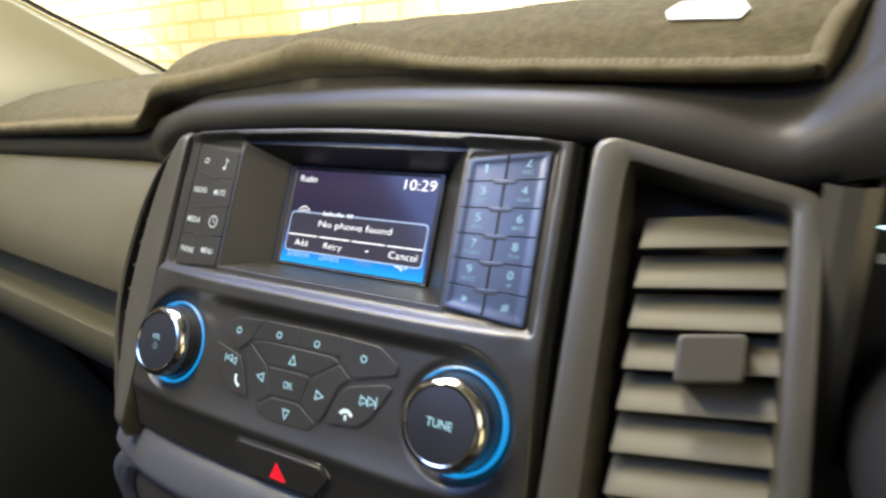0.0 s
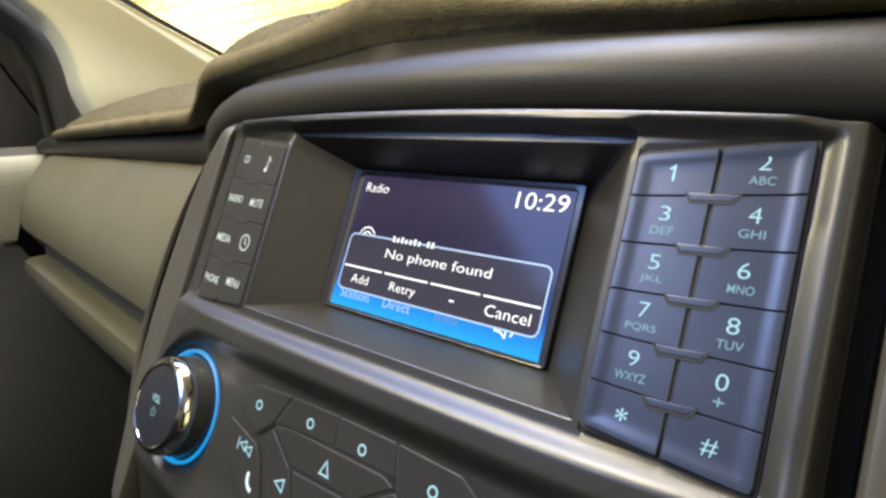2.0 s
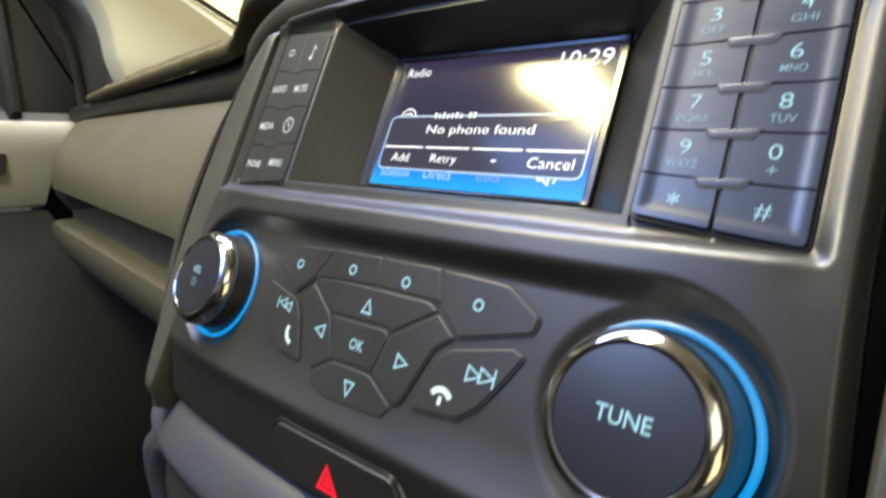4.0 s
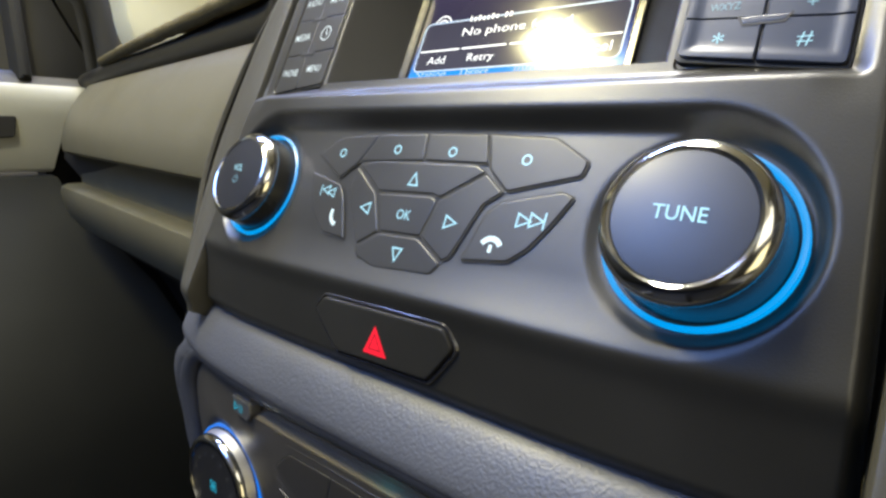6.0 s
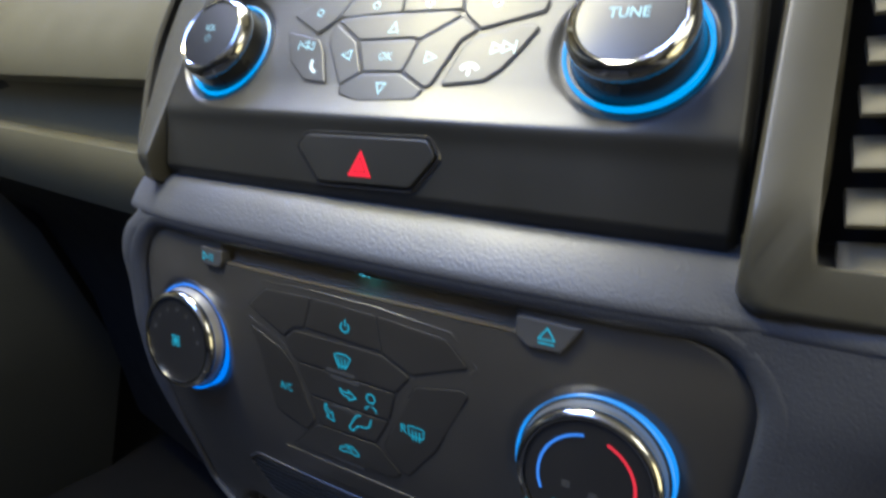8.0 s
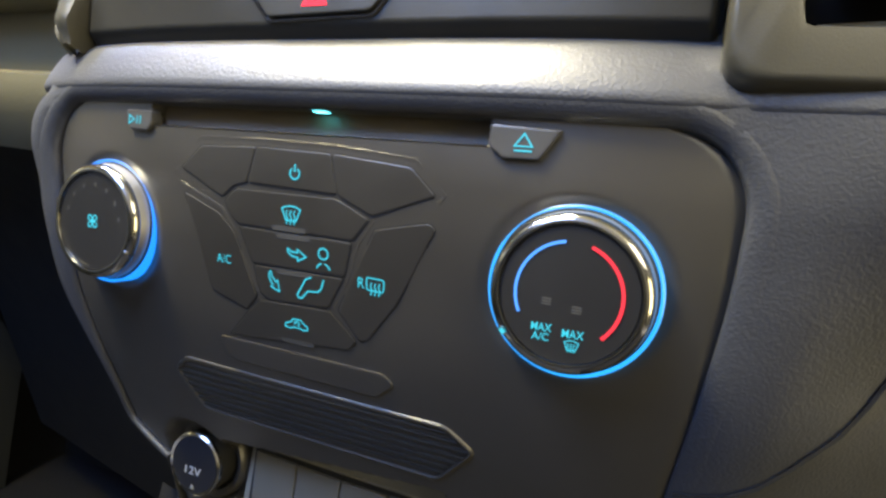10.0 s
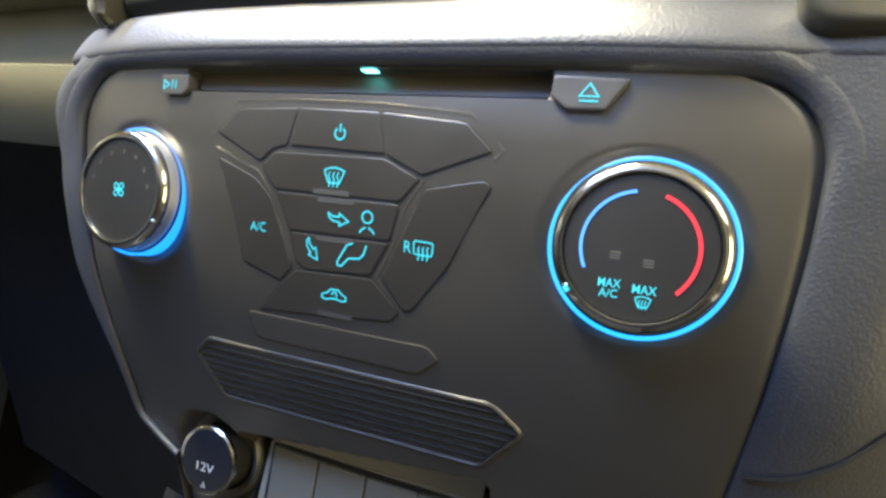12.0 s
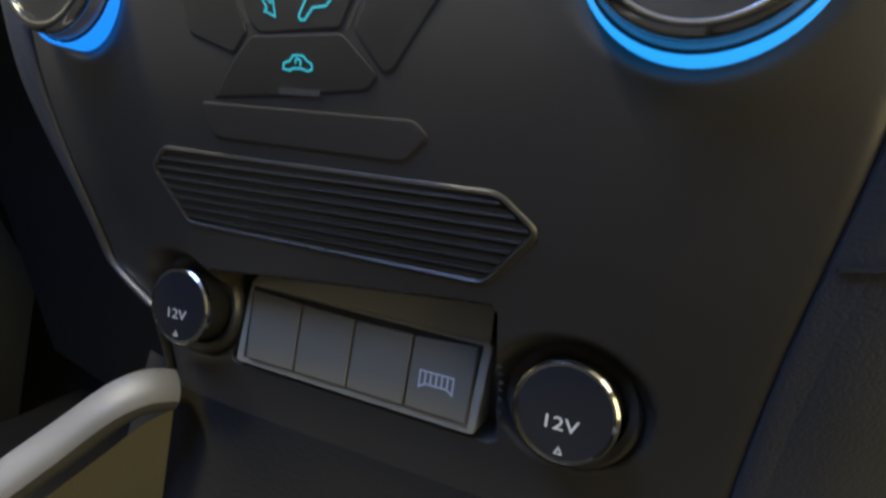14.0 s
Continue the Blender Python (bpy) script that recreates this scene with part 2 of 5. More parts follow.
def sheet(name, rows, mat, parent=None, label="", thick=0.0, kind="", category=""):
    """A grid of places as one surface."""
    k = len(rows[0])
    verts = [p for row in rows for p in row]
    faces = [(i * k + a, i * k + a + 1, (i + 1) * k + a + 1, (i + 1) * k + a) for i in range(len(rows) - 1) for a in range(k - 1)]
    ob = link(name, verts, faces, mat, parent, label)
    if thick:
        s = ob.modifiers.new("thickness", "SOLIDIFY")
        s.thickness, s.offset = thick, -1
    if kind or category:
        tagged(ob, label, category, kind=kind)
    return ob


def box(name, lo, hi, mat, parent=None, label="", r=0.004):
    bm = bmesh.new()
    bmesh.ops.create_cube(bm, size=1.0)
    for v in bm.verts:
        v.co = Vector([lo[i] + (v.co[i] + 0.5) * (hi[i] - lo[i]) for i in range(3)])
    bmesh.ops.bevel(bm, geom=bm.edges[:], offset=r, segments=2, affect="EDGES")
    verts = [v.co.copy() for v in bm.verts]
    bm.verts.index_update()
    faces = [[v.index for v in f.verts] for f in bm.faces]
    bm.free()
    return link(name, verts, faces, mat, parent, label)


def lettering(words, on, cu, cv, width, height, w, mat, parent, name="lettering", thin=False, label=""):
    """Words in the built-in font, laid on a panel round (cu, cv), width by height; millimetres."""
    data = bpy.data.curves.new("words", "FONT")
    data.body, data.resolution_u, data.fill_mode = words, 3, "FRONT"
    data.offset = -0.008 if thin else 0.006
    ob = bpy.data.objects.new("words", data)
    scene.collection.objects.link(ob)
    me = bpy.data.meshes.new_from_object(ob.evaluated_get(bpy.context.evaluated_depsgraph_get()))
    co = [v.co.copy() for v in me.vertices]
    faces = [tuple(p.vertices) for p in me.polygons]
    bpy.data.objects.remove(ob)
    bpy.data.curves.remove(data)
    bpy.data.meshes.remove(me)
    x0, x1 = min(c.x for c in co), max(c.x for c in co)
    y0, y1 = min(c.y for c in co), max(c.y for c in co)
    k = height / (y1 - y0)
    kx = width / (x1 - x0) if width else k
    verts = [on(cu + (c.x - (x0 + x1) / 2) * kx, cv + (c.y - (y0 + y1) / 2) * k, w) for c in co]
    return link(name, verts, faces, mat, parent, label, smooth=False)


def stroke(name, lines, on, w, width, mat, parent, label=""):
    """Flat strokes of a symbol: lists of (u, v) drawn with a pen of that width; millimetres."""
    verts, faces = [], []
    for pts in lines:
        pts = [Vector(p) for p in pts]
        shut = (pts[0] - pts[-1]).length < 1e-6
        if shut:
            pts = pts[:-1]
        n, base = len(pts), len(verts)
        for i, p in enumerate(pts):
            a = pts[i - 1] if i or shut else p
            b = pts[(i + 1) % n] if i < n - 1 or shut else p
            e = (p - a).normalized() if (p - a).length else (b - p).normalized()
            f = (b - p).normalized() if (b - p).length else e
            m = Vector((-e.y, e.x)) + Vector((-f.y, f.x))
            m = m.normalized() / max(m.normalized().dot(Vector((-e.y, e.x))), 0.5)
            verts += [on(p.x + m.x * width / 2, p.y + m.y * width / 2, w), on(p.x - m.x * width / 2, p.y - m.y * width / 2, w)]
        for i in range(n if shut else n - 1):
            j = (i + 1) % n
            faces.append((base + 2 * i, base + 2 * j, base + 2 * j + 1, base + 2 * i + 1))
    return link(name, verts, faces, mat, parent, label, smooth=False)


def patch(name, poly, on, w, mat, parent, label=""):
    poly = ccw(poly)
    cu, cv = sum(p[0] for p in poly) / len(poly), sum(p[1] for p in poly) / len(poly)
    verts = [on(u, v, w) for u, v in poly] + [on(cu, cv, w)]
    faces = [(i, (i + 1) % len(poly), len(poly)) for i in range(len(poly))]
    return link(name, verts, faces, mat, parent, label, smooth=False)


def arc(cu, cv, r, a0, a1, n=20):
    return [(cu + r * math.cos(radians(a0 + (a1 - a0) * i / n)), cv + r * math.sin(radians(a0 + (a1 - a0) * i / n))) for i in range(n + 1)]


# ---- the dashboard ----
MX = [-0.60, -0.53, -0.40, -0.25, -0.214, -0.198, -0.180, -0.15, -0.10, -0.07, -0.04, -0.01, 0.045, 0.106, 0.19, 0.22]
MZ = [0.678, 0.682, 0.688, 0.694, 0.696, 0.703, 0.7185, 0.7225, 0.7275, 0.732, 0.7375, 0.734, 0.7245, 0.721, 0.7187, 0.722]
MY = [0.075, 0.066, 0.052, 0.034, 0.030, 0.026, 0.022, 0.020, 0.018, 0.016, 0.015, 0.015, 0.016, 0.018, 0.020, 0.03]

HOOD_X = [-0.74, -0.60, -0.40, -0.25, -0.212, -0.185, -0.15, -0.12, 0.0, 0.12, 0.16, 0.195, 0.215, 0.26, 0.34, 0.5]
HOOD_Y = [0.090, 0.075, 0.057, 0.042, 0.036, 0.022, 0.010, 0.004, 0.000, 0.003, 0.004, 0.004, 0.000, -0.02, -0.05, -0.06]
HOOD_LOW = [0.655, 0.658, 0.663, 0.667, 0.669, 0.675, 0.688, 0.693, 0.698, 0.694, 0.688, 0.680, 0.684, 0.70, 0.71, 0.71]
HOOD_TOP = [0.674, 0.680, 0.6885, 0.697, 0.7, 0.7045, 0.7095, 0.714, 0.7195, 0.7167, 0.711, 0.704, 0.722, 0.755, 0.79, 0.79]


def rounded_box_distance(u, v, cu, cv, hu, hv, r):
    x, y = abs(u - cu) - hu + r, abs(v - cv) - hv + r
    return math.hypot(max(x, 0), max(y, 0)) + min(max(x, y), 0) - r


def fascia_half(v):
    return 120.0 + 4.0 * smooth(-20, -125, v)


def fascia_relief(u, v):
    """How far the fascia stands out, in millimetres, at a place on it."""
    # the outer face, which turns straight down below the controls
    face = 4.6 - 2.6 * smooth(-60, -100, v)
    w = face - 0.74 * math.log1p(math.exp(min(-103 - v, 40))) + 0.34 * 1.5 * math.log1p(math.exp((-107.5 - v) / 1.5))
    # shallow recess of the display and the keypads, with a shelf along its foot
    ends = smooth(66, 74, abs(u))
    top = fascia_top(u) - 3.0 + 1.4 * ends
    d = rounded_box_distance(u, v, -3.0, (top - 34.5) / 2, 117.5, (top + 34.5) / 2, 3.5)
    wide = 2.6 + 2.9 * max(smooth(40, 20, v), 0.7 * ends)
    deep = smooth(0, -wide, d)
    w -= (4.6 + 2.6 * smooth(70.6, 69.0, abs(u)) * smooth(40, 45, v)) * deep
    # the frame lies lower beside the keypads
    w -= 2.4 * smooth(103, 113, abs(u)) * smooth(-44, -18, v) * (1 - deep)
    # oval trough of the controls: soft wall above, crisp edge below
    d = rounded_box_distance(u, v, -0.5, -70.75, 114.5, 31.25, 31)
    low = smooth(-62, -88, v)
    t = min(max(-d / (7.5 + 8.5 * low), 0.0), 1.0)
    w -= face * (t * t * (3 - 2 * t) * (1 - low) + (1 - (1 - t) ** 2) * low)
    # pockets of the two knobs
    r = min(math.hypot(u - 86.4, v + 72), math.hypot(u + 90.5, v + 72))
    rim = smooth(23.4, 26.6, r)
    w = w * rim - 1.4 * (1 - rim)
    # keypad pockets
    for s in (-1, 1):
        if rounded_box_distance(u, v, s * 90.3, 7.5, 18.6, 36.0, 2) < 0:
            w -= 0.8
    # rolled outer rim
    w -= 6.0 * smooth(0, 4.5, abs(u) - fascia_half(v) + 4.5) ** 2
    w -= 5.0 * smooth(-126.5, -131, v)
    return w


def fascia_top(u):
    return 53.4 - 4.4 * (abs(u - 6) / 120) ** 2


def build_dashboard():
    dash = thing("dashboard", "dark grey moulded plastic vehicle dashboard with grained trim", "dashboard", (0, 0.1, 0.6))
    # radio fascia
    us = [-120 + 50 * i / 100 for i in range(100)] + [-70 + 140 * i / 110 for i in range(110)] + [70 + 50 * i / 100 for i in range(101)]
    vs = [-131 + 105 * k / 116 for k in range(116)] + [-26 + 71.5 * k / 64 for k in range(65)]
    rows = []
    for k in range(len(vs) + 14):
        row = []
        for u in us:
            share = (k - len(vs) + 1) / 14
            v = vs[k] if share <= 0 else 45.5 + (fascia_top(u) - 45.5) * share
            u = u / 120 * fascia_half(v)
            row.append(on_a(u, v, fascia_relief(u, v) - 2.0 * max(0.0, share - 0.8) ** 2 / 0.04))
        rows.append([row[0] + Vector((0, 0.02, 0))] + row + [row[-1] + Vector((0, 0.02, 0))])
    rows = [[p + Vector((0, 0.016, 0)) for p in rows[0]]] + rows + [[p + Vector((0, 0.016, -0.003)) for p in rows[-1]]]
    # leave the display well open: 140 by 71.5 millimetres
    wide = len(rows[0])
    faces = [(i * wide + a, i * wide + a + 1, (i + 1) * wide + a + 1, (i + 1) * wide + a) for i in range(len(rows) - 1) for a in range(wide - 1) if not (117 <= i < 181 and 101 <= a < 211)]
    link("radio_fascia", [p for row in rows for p in row], faces, FASCIA, dash, "satin dark grey fascia with a sunken display well")
    outer, inner = [(-70, -26), (70, -26), (70, 45.5), (-70, 45.5)], [(-52, -17.3), (50, -17.3), (50, 39.5), (-52, 39.5)]
    steps = [(0.0, 0.0), (0.02, 0.005), (0.05, 0.022), (0.1, 0.067), (0.55, 0.533), (1.0, 1.0)]
    for side in range(4):
        a, b, c, d = (Vector(q) for q in (outer[side], outer[(side + 1) % 4], inner[(side + 1) % 4], inner[side]))
        edge = [a + (b - a) * i / 60 for i in range(61)]
        start = [fascia_relief(*q) + 0.02 for q in edge]
        sheet("well_wall", [[on_a(*q.lerp(d + (c - d) * i / 60, s), start[i] + (-24 - start[i]) * f) for i, q in enumerate(edge)] for s, f in steps], FASCIA, dash, "sloping side of the display well")
    # black sheet added behind the fascia and driver vent joint, to keep it dark
    patch("joint_backing", [(114, -138), (124.3, -138), (124.3, 60), (114, 60)], on_a, -15, GAP, dash)
    # soft hood over the fascia and along the glovebox
    rows = []
    for i in range(161):
        x = -0.74 + 1.24 * i / 160
        f, lo, hi = curve_at(x, HOOD_X, HOOD_Y), curve_at(x, HOOD_X, HOOD_LOW), curve_at(x, HOOD_X, HOOD_TOP)
        d = hi - lo
        sec = [(0.05, -0.004), (0.012, -0.003), (0.003, 0.0), (-0.001, 0.18), (-0.002, 0.42), (0.0005, 0.68), (0.006, 0.9), (0.014, 1.0)]
        rows.append([Vector((x, f + a, lo + (b * d if b > 0 else b))) for a, b in sec] + [Vector((x, f + a, max(hi, curve_at(x, MX, MZ) - 0.0005 + 0.003 * smooth(-0.2, -0.24, x)) + b)) for a, b in ((0.027, 0.0), (0.06, 0.009 + 0.016 * smooth(0.03, 0.14, x)), (0.3, 0.006 + 0.012 * smooth(0.03, 0.14, x)))])
    sheet("dash_hood", rows, HOOD, dash, "soft black grained dash top")
    # grained ridge and surround of the heater panel
    def set_back(x):
        return 0.009 * min(abs(x) / 0.13, 1.4) ** 4 if x < 0.13 else 0.009
    rows = []
    for i in range(151):
        x = -0.152 + 0.60 * i / 150
        s = set_back(x)
        sec = [(-0.040, 0.5285), (-0.0635, 0.5279), (-0.0680, 0.5264), (-0.0717, 0.5233), (-0.0748, 0.5192), (-0.0776, 0.5148), (-0.0797, 0.5108), (-0.0805, 0.5084), (-0.0803, 0.5068), (-0.0785, 0.5050), (-0.070, 0.5045)]
        rows.append([Vector((x, y + s, z)) for y, z in sec])
    sheet("console_ridge", rows, TRIM, dash, "pebble-grained grey ridge between the panels")
    for side in (-1, 1):
        rows = []
        for k in range(79):
            z = 508.5 - 208 * k / 78
            # begins under the rounded edge, six millimetres outside the panel
            inner = panel_half(min(z, 500.5), side)
            high = 1.2 + 2.8 * smooth(460, 507, z)
            wide = 460 if side > 0 else float(np.interp(z, [300, 345, 362, 390, 420, 465, 505], [3.5, 3.5, 4, 7, 9, 13, 24]))
            skip = min(6.0, wide * 0.5)
            start = inner + skip
            if z > 478.5:
                start = 113.7 + math.sqrt(max(0.0, (22.5 + skip) ** 2 - (z - 478.5) ** 2))
            if side < 0:
                high += 1.6 * (1 - smooth(440, 490, z))
                end = max(inner, start - skip) + wide
                xs = [start, start + (end - start) * 0.1, start + (end - start) * 0.5, start + (end - start) * 0.85, end, end, end + 2]
                ws = [high - 0.8, high, high - 0.3, high - 2, high - 6, -40, -120]
            else:
                turn = 1 - smooth(430, 498, z)
                xs = [start, start + 0.6] + [max(inner + d, start + 1.0 + d * 0.01) for d in (9, 16, 24, 40, 70, 130)] + [460]
                ws = [high - 0.8, high, high + 0.1, high - 0.6 * turn, high - 3.5 * turn, high - 14 * turn, high - 40 * turn, high - 100 * turn, high - 300 * turn]
            rows.append([Vector((x * side / 1000, on_h(min(x, 130) * side, z, w).y, z / 1000)) for x, w in zip(xs, ws)])
        sheet("console_surround", rows, TRIM, dash, "pebble-grained grey surround of the heater panel")
    # rounded inner edge of the surround, in one run over the top of the panel
    run = [(panel_half(z), z) for z in np.linspace(302, 478, 45)]
    run += [(113.7 + 22.5 * math.cos(radians(a)), 478.7 + 22.5 * math.sin(radians(a))) for a in range(6, 90, 6)]
    run += [(113.7 - 227.4 * i / 30, 501.2) for i in range(31)]
    run += [(-113.7 - 22.5 * math.cos(radians(a)), 478.7 + 22.5 * math.sin(radians(a))) for a in range(84, 0, -6)]
    run += [(-panel_half(z, -1), z) for z in np.linspace(478, 334, 45)]
    rows = []
    for i, (x, z) in enumerate(run):
        (xa, za), (xb, zb) = run[max(i - 1, 0)], run[min(i + 1, len(run) - 1)]
        out = Vector((zb - za, xa - xb)).normalized()
        level = 1.3 + 3.0 * smooth(460, 507, z) + (1.6 * (1 - smooth(440, 490, z)) if x < 0 else 0)
        grow = (level + (4.25 - level) * max(out.y, 0) ** 2) / 4.25
        thin = min(1.0, float(np.interp(z, [345, 362, 390, 420], [0.35, 0.4, 0.7, 1.0]))) if x < 0 else 1.0
        rows.append([])
        for d, w in ((0.0, -4.0), (0.0, -0.8), (0.3, 0.4), (0.9, 1.5), (2.0, 2.7), (3.6, 3.6), (5.4, 4.1), (7.0, 4.2), (8.4, 3.4)):
            px, pz = x + out.x * d * thin, z + out.y * d * thin
            rows[-1].append(Vector((px / 1000, on_h(min(abs(px), 130), pz, w * grow if w > 0 else w).y, pz / 1000)))
    sheet("surround_edge", rows, TRIM, dash, "rounded inner edge of the surround")
    # heater panel
    rows = []
    for k in range(241):
        z = 501.6 - 211 * k / 240
        left, right = panel_half(min(z, 500.9), -1), panel_half(min(z, 500.9))
        row = []
        for i in range(161):
            x = -left + (left + right) * i / 160
            edge = smooth(2.6, 0.0, min(x + left, right - x)) * 0.9
            dent = 0.0
            for s in (-1, 1):
                r = math.hypot(x - s * 94, z - 453.5)
                dent += 1.0 * (1 - smooth(25.8, 28.5, r))
                r = math.hypot(x - s * 75, z - 339)
                dent += 9.0 * (1 - smooth(18.0, 24.0, r))
            if -70 < x < 64.5 and 493.4 < z < 501.7:
                dent += 13.0
            roof = 361.5 + 0.09 * x
            dent += (11.0 + 22.0 * smooth(338, 362, z)) * (1 - smooth(-1.0, 1.0, rounded_box_distance(x, z, -2.6, (318.2 + roof) / 2, 55.0, (roof - 318.2) / 2, 3)))
            row.append(on_h(x, z, -edge - dent))
        rows.append(row)
    sheet("heater_panel", rows, HVAC, dash, "matt black heater control panel")
    # plain black foot below the panel, sloping back to the console
    foot = [(-0.0265, 0.302), (-0.030, 0.290), (-0.034, 0.275), (-0.042, 0.25), (-0.055, 0.225), (-0.07, 0.2), (0.1, 0.2)]
    sheet("panel_foot", [[Vector((-0.125 + 0.25 * i / 30, y + 0.009 * min(abs(-0.125 + 0.25 * i / 30) / 0.13, 1.4) ** 4 + 0.003, z)) for y, z in foot] for i in range(31)], DARK, dash, "plain black foot of the panel")
    return dash


PANEL_Z = [290, 320, 340, 360, 375, 395, 421, 453, 477, 510]
PANEL_X = [119, 121, 122.3, 123.8, 125.3, 127.8, 131.2, 135, 136.2, 136.5]


def panel_half(z, side=1):
    """Half the width of the heater panel at a height; its lower left corner runs in to the socket."""
    h = curve_at(z, PANEL_Z, PANEL_X)
    if side < 0:
        h = min(h, 98 + 40 * math.sqrt(smooth(333, 370, z)))
    if z > 478.5:
        h -= 22.5 - math.sqrt(max(0.0, 22.5**2 - (z - 478.5) ** 2))
    return h


dash = build_dashboard()


# ---- display ----
def build_display():
    unit = thing("radio_display", "small lit colour radio display with a phone message", "display", on_a(0, 10, -23))
    frame_out, frame_in = [(-52.5, -18), (50.5, -18), (50.5, 40), (-52.5, 40)], [(-46.8, -15.9), (46.8, -15.9), (46.8, 37.1), (-46.8, 37.1)]
    out, inn = ccw(rounded(frame_out, 2)), ccw(rounded(frame_in, 1))
    n = len(out)
    verts = [on_a(u, v, -24.5) for u, v in out] + [on_a(u, v, -21.6) for u, v in inset(out, 0.8)] + [on_a(u, v, -21.8) for u, v in inset(inn, -1.0)] + [on_a(u, v, -23.2) for u, v in inn]
    faces = [(k * n + i, k * n + (i + 1) % n, (k + 1) * n + (i + 1) % n, (k + 1) * n + i) for k in range(3) for i in range(n)]
    link("bezel", verts, faces, GAPGLOSS, unit, "gloss black bezel")
    glass = patch("screen", [(-47, -16), (47, -16), (47, 37.3), (-47, 37.3)], on_a, -22.7, SCREEN, unit, "purple to azure lit screen")
    tx = lambda s, u, v, wd, h, m=WHITE, w=-22.4: lettering(s, on_a, u, v, wd, h, w, m, unit, "screen_text", thin=True)
    tx("Radio", -37.4, 32.4, 12.2, 3.6)
    tx("10:29", 36.0, 33.0, 18.6, 5.6)
    # station line, mostly under the message
    stroke("station_mark", [arc(-36.5, 12.0, 4.2, 20, 160), arc(-36.5, 12.0, 2.4, 10, 170)], on_a, -22.6, 0.5, WHITE, unit)
    for k, high in enumerate((0.9, 0.5, 1.0, 0.4, 0.5, 1.0, 0.4, 0.0, 0.9, 0.9)):
        if high:
            u = -22.4 + 2.1 * k
            patch("station_bar", [(u, 12.2), (u + 1.0, 12.2), (u + 1.0, 13.4 + high), (u, 13.4 + high)], on_a, -22.6, WHITE, unit)
    tx("Station", -34.5, -10.6, 15.6, 3.4, PALE, -22.6)
    tx("Direct", -12.4, -10.6, 13.2, 3.4, PALE, -22.6)
    tx("Info", 10.6, -10.3, 9.6, 3.4, SCREEN_DIM, -22.6)
    stroke("speaker_mark", [[(30, -10), (32, -10), (34, -11.5), (34, -7), (32, -8.5), (30, -8.5), (30, -10)], arc(34.5, -9.2, 2, -50, 50, 6)], on_a, -22.6, 0.5, WHITE, unit)
    # message window
    pop = rounded([(-45, -9.2), (45, -9.2), (45, 13.0), (-45, 13.0)], 3)
    box_ = patch("message_window", pop, on_a, -22.55, POPUP, unit, "dark message window with a pale outline")
    stroke("outline", [pop + [pop[0]]], on_a, -22.45, 0.55, PALE, box_)
    stroke("divider", [[(-44, 0), (-23.5, 0)], [(-22, 0), (-1, 0)], [(0.5, 0), (21.5, 0)], [(23, 0), (44, 0)]], on_a, -22.45, 0.6, WHITE, box_)
    tx("No phone found", 0, 6.9, 48, 4.6)
    tx("Add", -33.8, -4.4, 9.2, 3.3)
    tx("Retry", -11.6, -4.8, 12.4, 4.2)
    patch("dash_mark", [(10, -4.6), (12, -4.6), (12, -4.0), (10, -4.0)], on_a, -22.4, WHITE, unit)
    tx("Cancel", 33.2, -4.4, 16.8, 3.7)


def display_material(name, strength):
    """A lit panel: dark purple above, azure at the foot."""
    m = bpy.data.materials.new(name)
    m.use_nodes = True
    n, l = m.node_tree.nodes, m.node_tree.links
    p = n["Principled BSDF"]
    p.inputs["Base Color"].default_value, p.inputs["Roughness"].default_value = (0.01, 0.01, 0.012, 1), 0.12
    geo = n.new("ShaderNodeNewGeometry")
    sep = n.new("ShaderNodeSeparateXYZ")
    l.new(geo.outputs["Position"], sep.inputs[0])
    mr = n.new("ShaderNodeMapRange")
    mr.inputs[1].default_value, mr.inputs[2].default_value = on_a(0, -16, -22.7).z, on_a(0, 37, -22.7).z
    l.new(sep.outputs["Z"], mr.inputs[0])
    cr = n.new("ShaderNodeValToRGB")
    cr.color_ramp.elements[0].position, cr.color_ramp.elements[0].color = 0.0, (0.0, 0.36, 0.85, 1)
    cr.color_ramp.elements[1].position, cr.color_ramp.elements[1].color = 1.0, (0.035, 0.025, 0.06, 1)
    for at, col in ((0.1, (0.0, 0.24, 0.75, 1)), (0.22, (0.005, 0.07, 0.33, 1)), (0.42, (0.012, 0.014, 0.06, 1)), (0.6, (0.02, 0.015, 0.045, 1))):
        e = cr.color_ramp.elements.new(at)
        e.color = col
    p.inputs["Specular IOR Level"].default_value = 0.2
    l.new(mr.outputs[0], cr.inputs[0])
    l.new(cr.outputs[0], p.inputs["Emission Color"])
    p.inputs["Emission Strength"].default_value = strength
    return m


SCREEN = display_material("display_panel", 1.0)
SCREEN_DIM = glow("display_dim", (0.25, 0.4, 0.8), 0.5)
POPUP = glow("display_message", (0.02, 0.018, 0.045), 1.0)
POPUP.node_tree.nodes["Principled BSDF"].inputs["Roughness"].default_value = 0.12
POPUP.node_tree.nodes["Principled BSDF"].inputs["Specular IOR Level"].default_value = 0.2
PALE = glow("display_pale_blue", (0.5, 0.7, 1.0), 0.9)
GAPGLOSS = material("gloss_black", (0.02, 0.02, 0.022), 0.2, spots=0.05)
build_display()


# ---- keypads ----
NUMBERS = (("1", ""), ("2", "ABC"), ("3", "DEF"), ("4", "GHI"), ("5", "JKL"), ("6", "MNO"), ("7", "PQRS"), ("8", "TUV"), ("9", "WXYZ"), ("0", "+"), ("*", ""), ("#", ""))


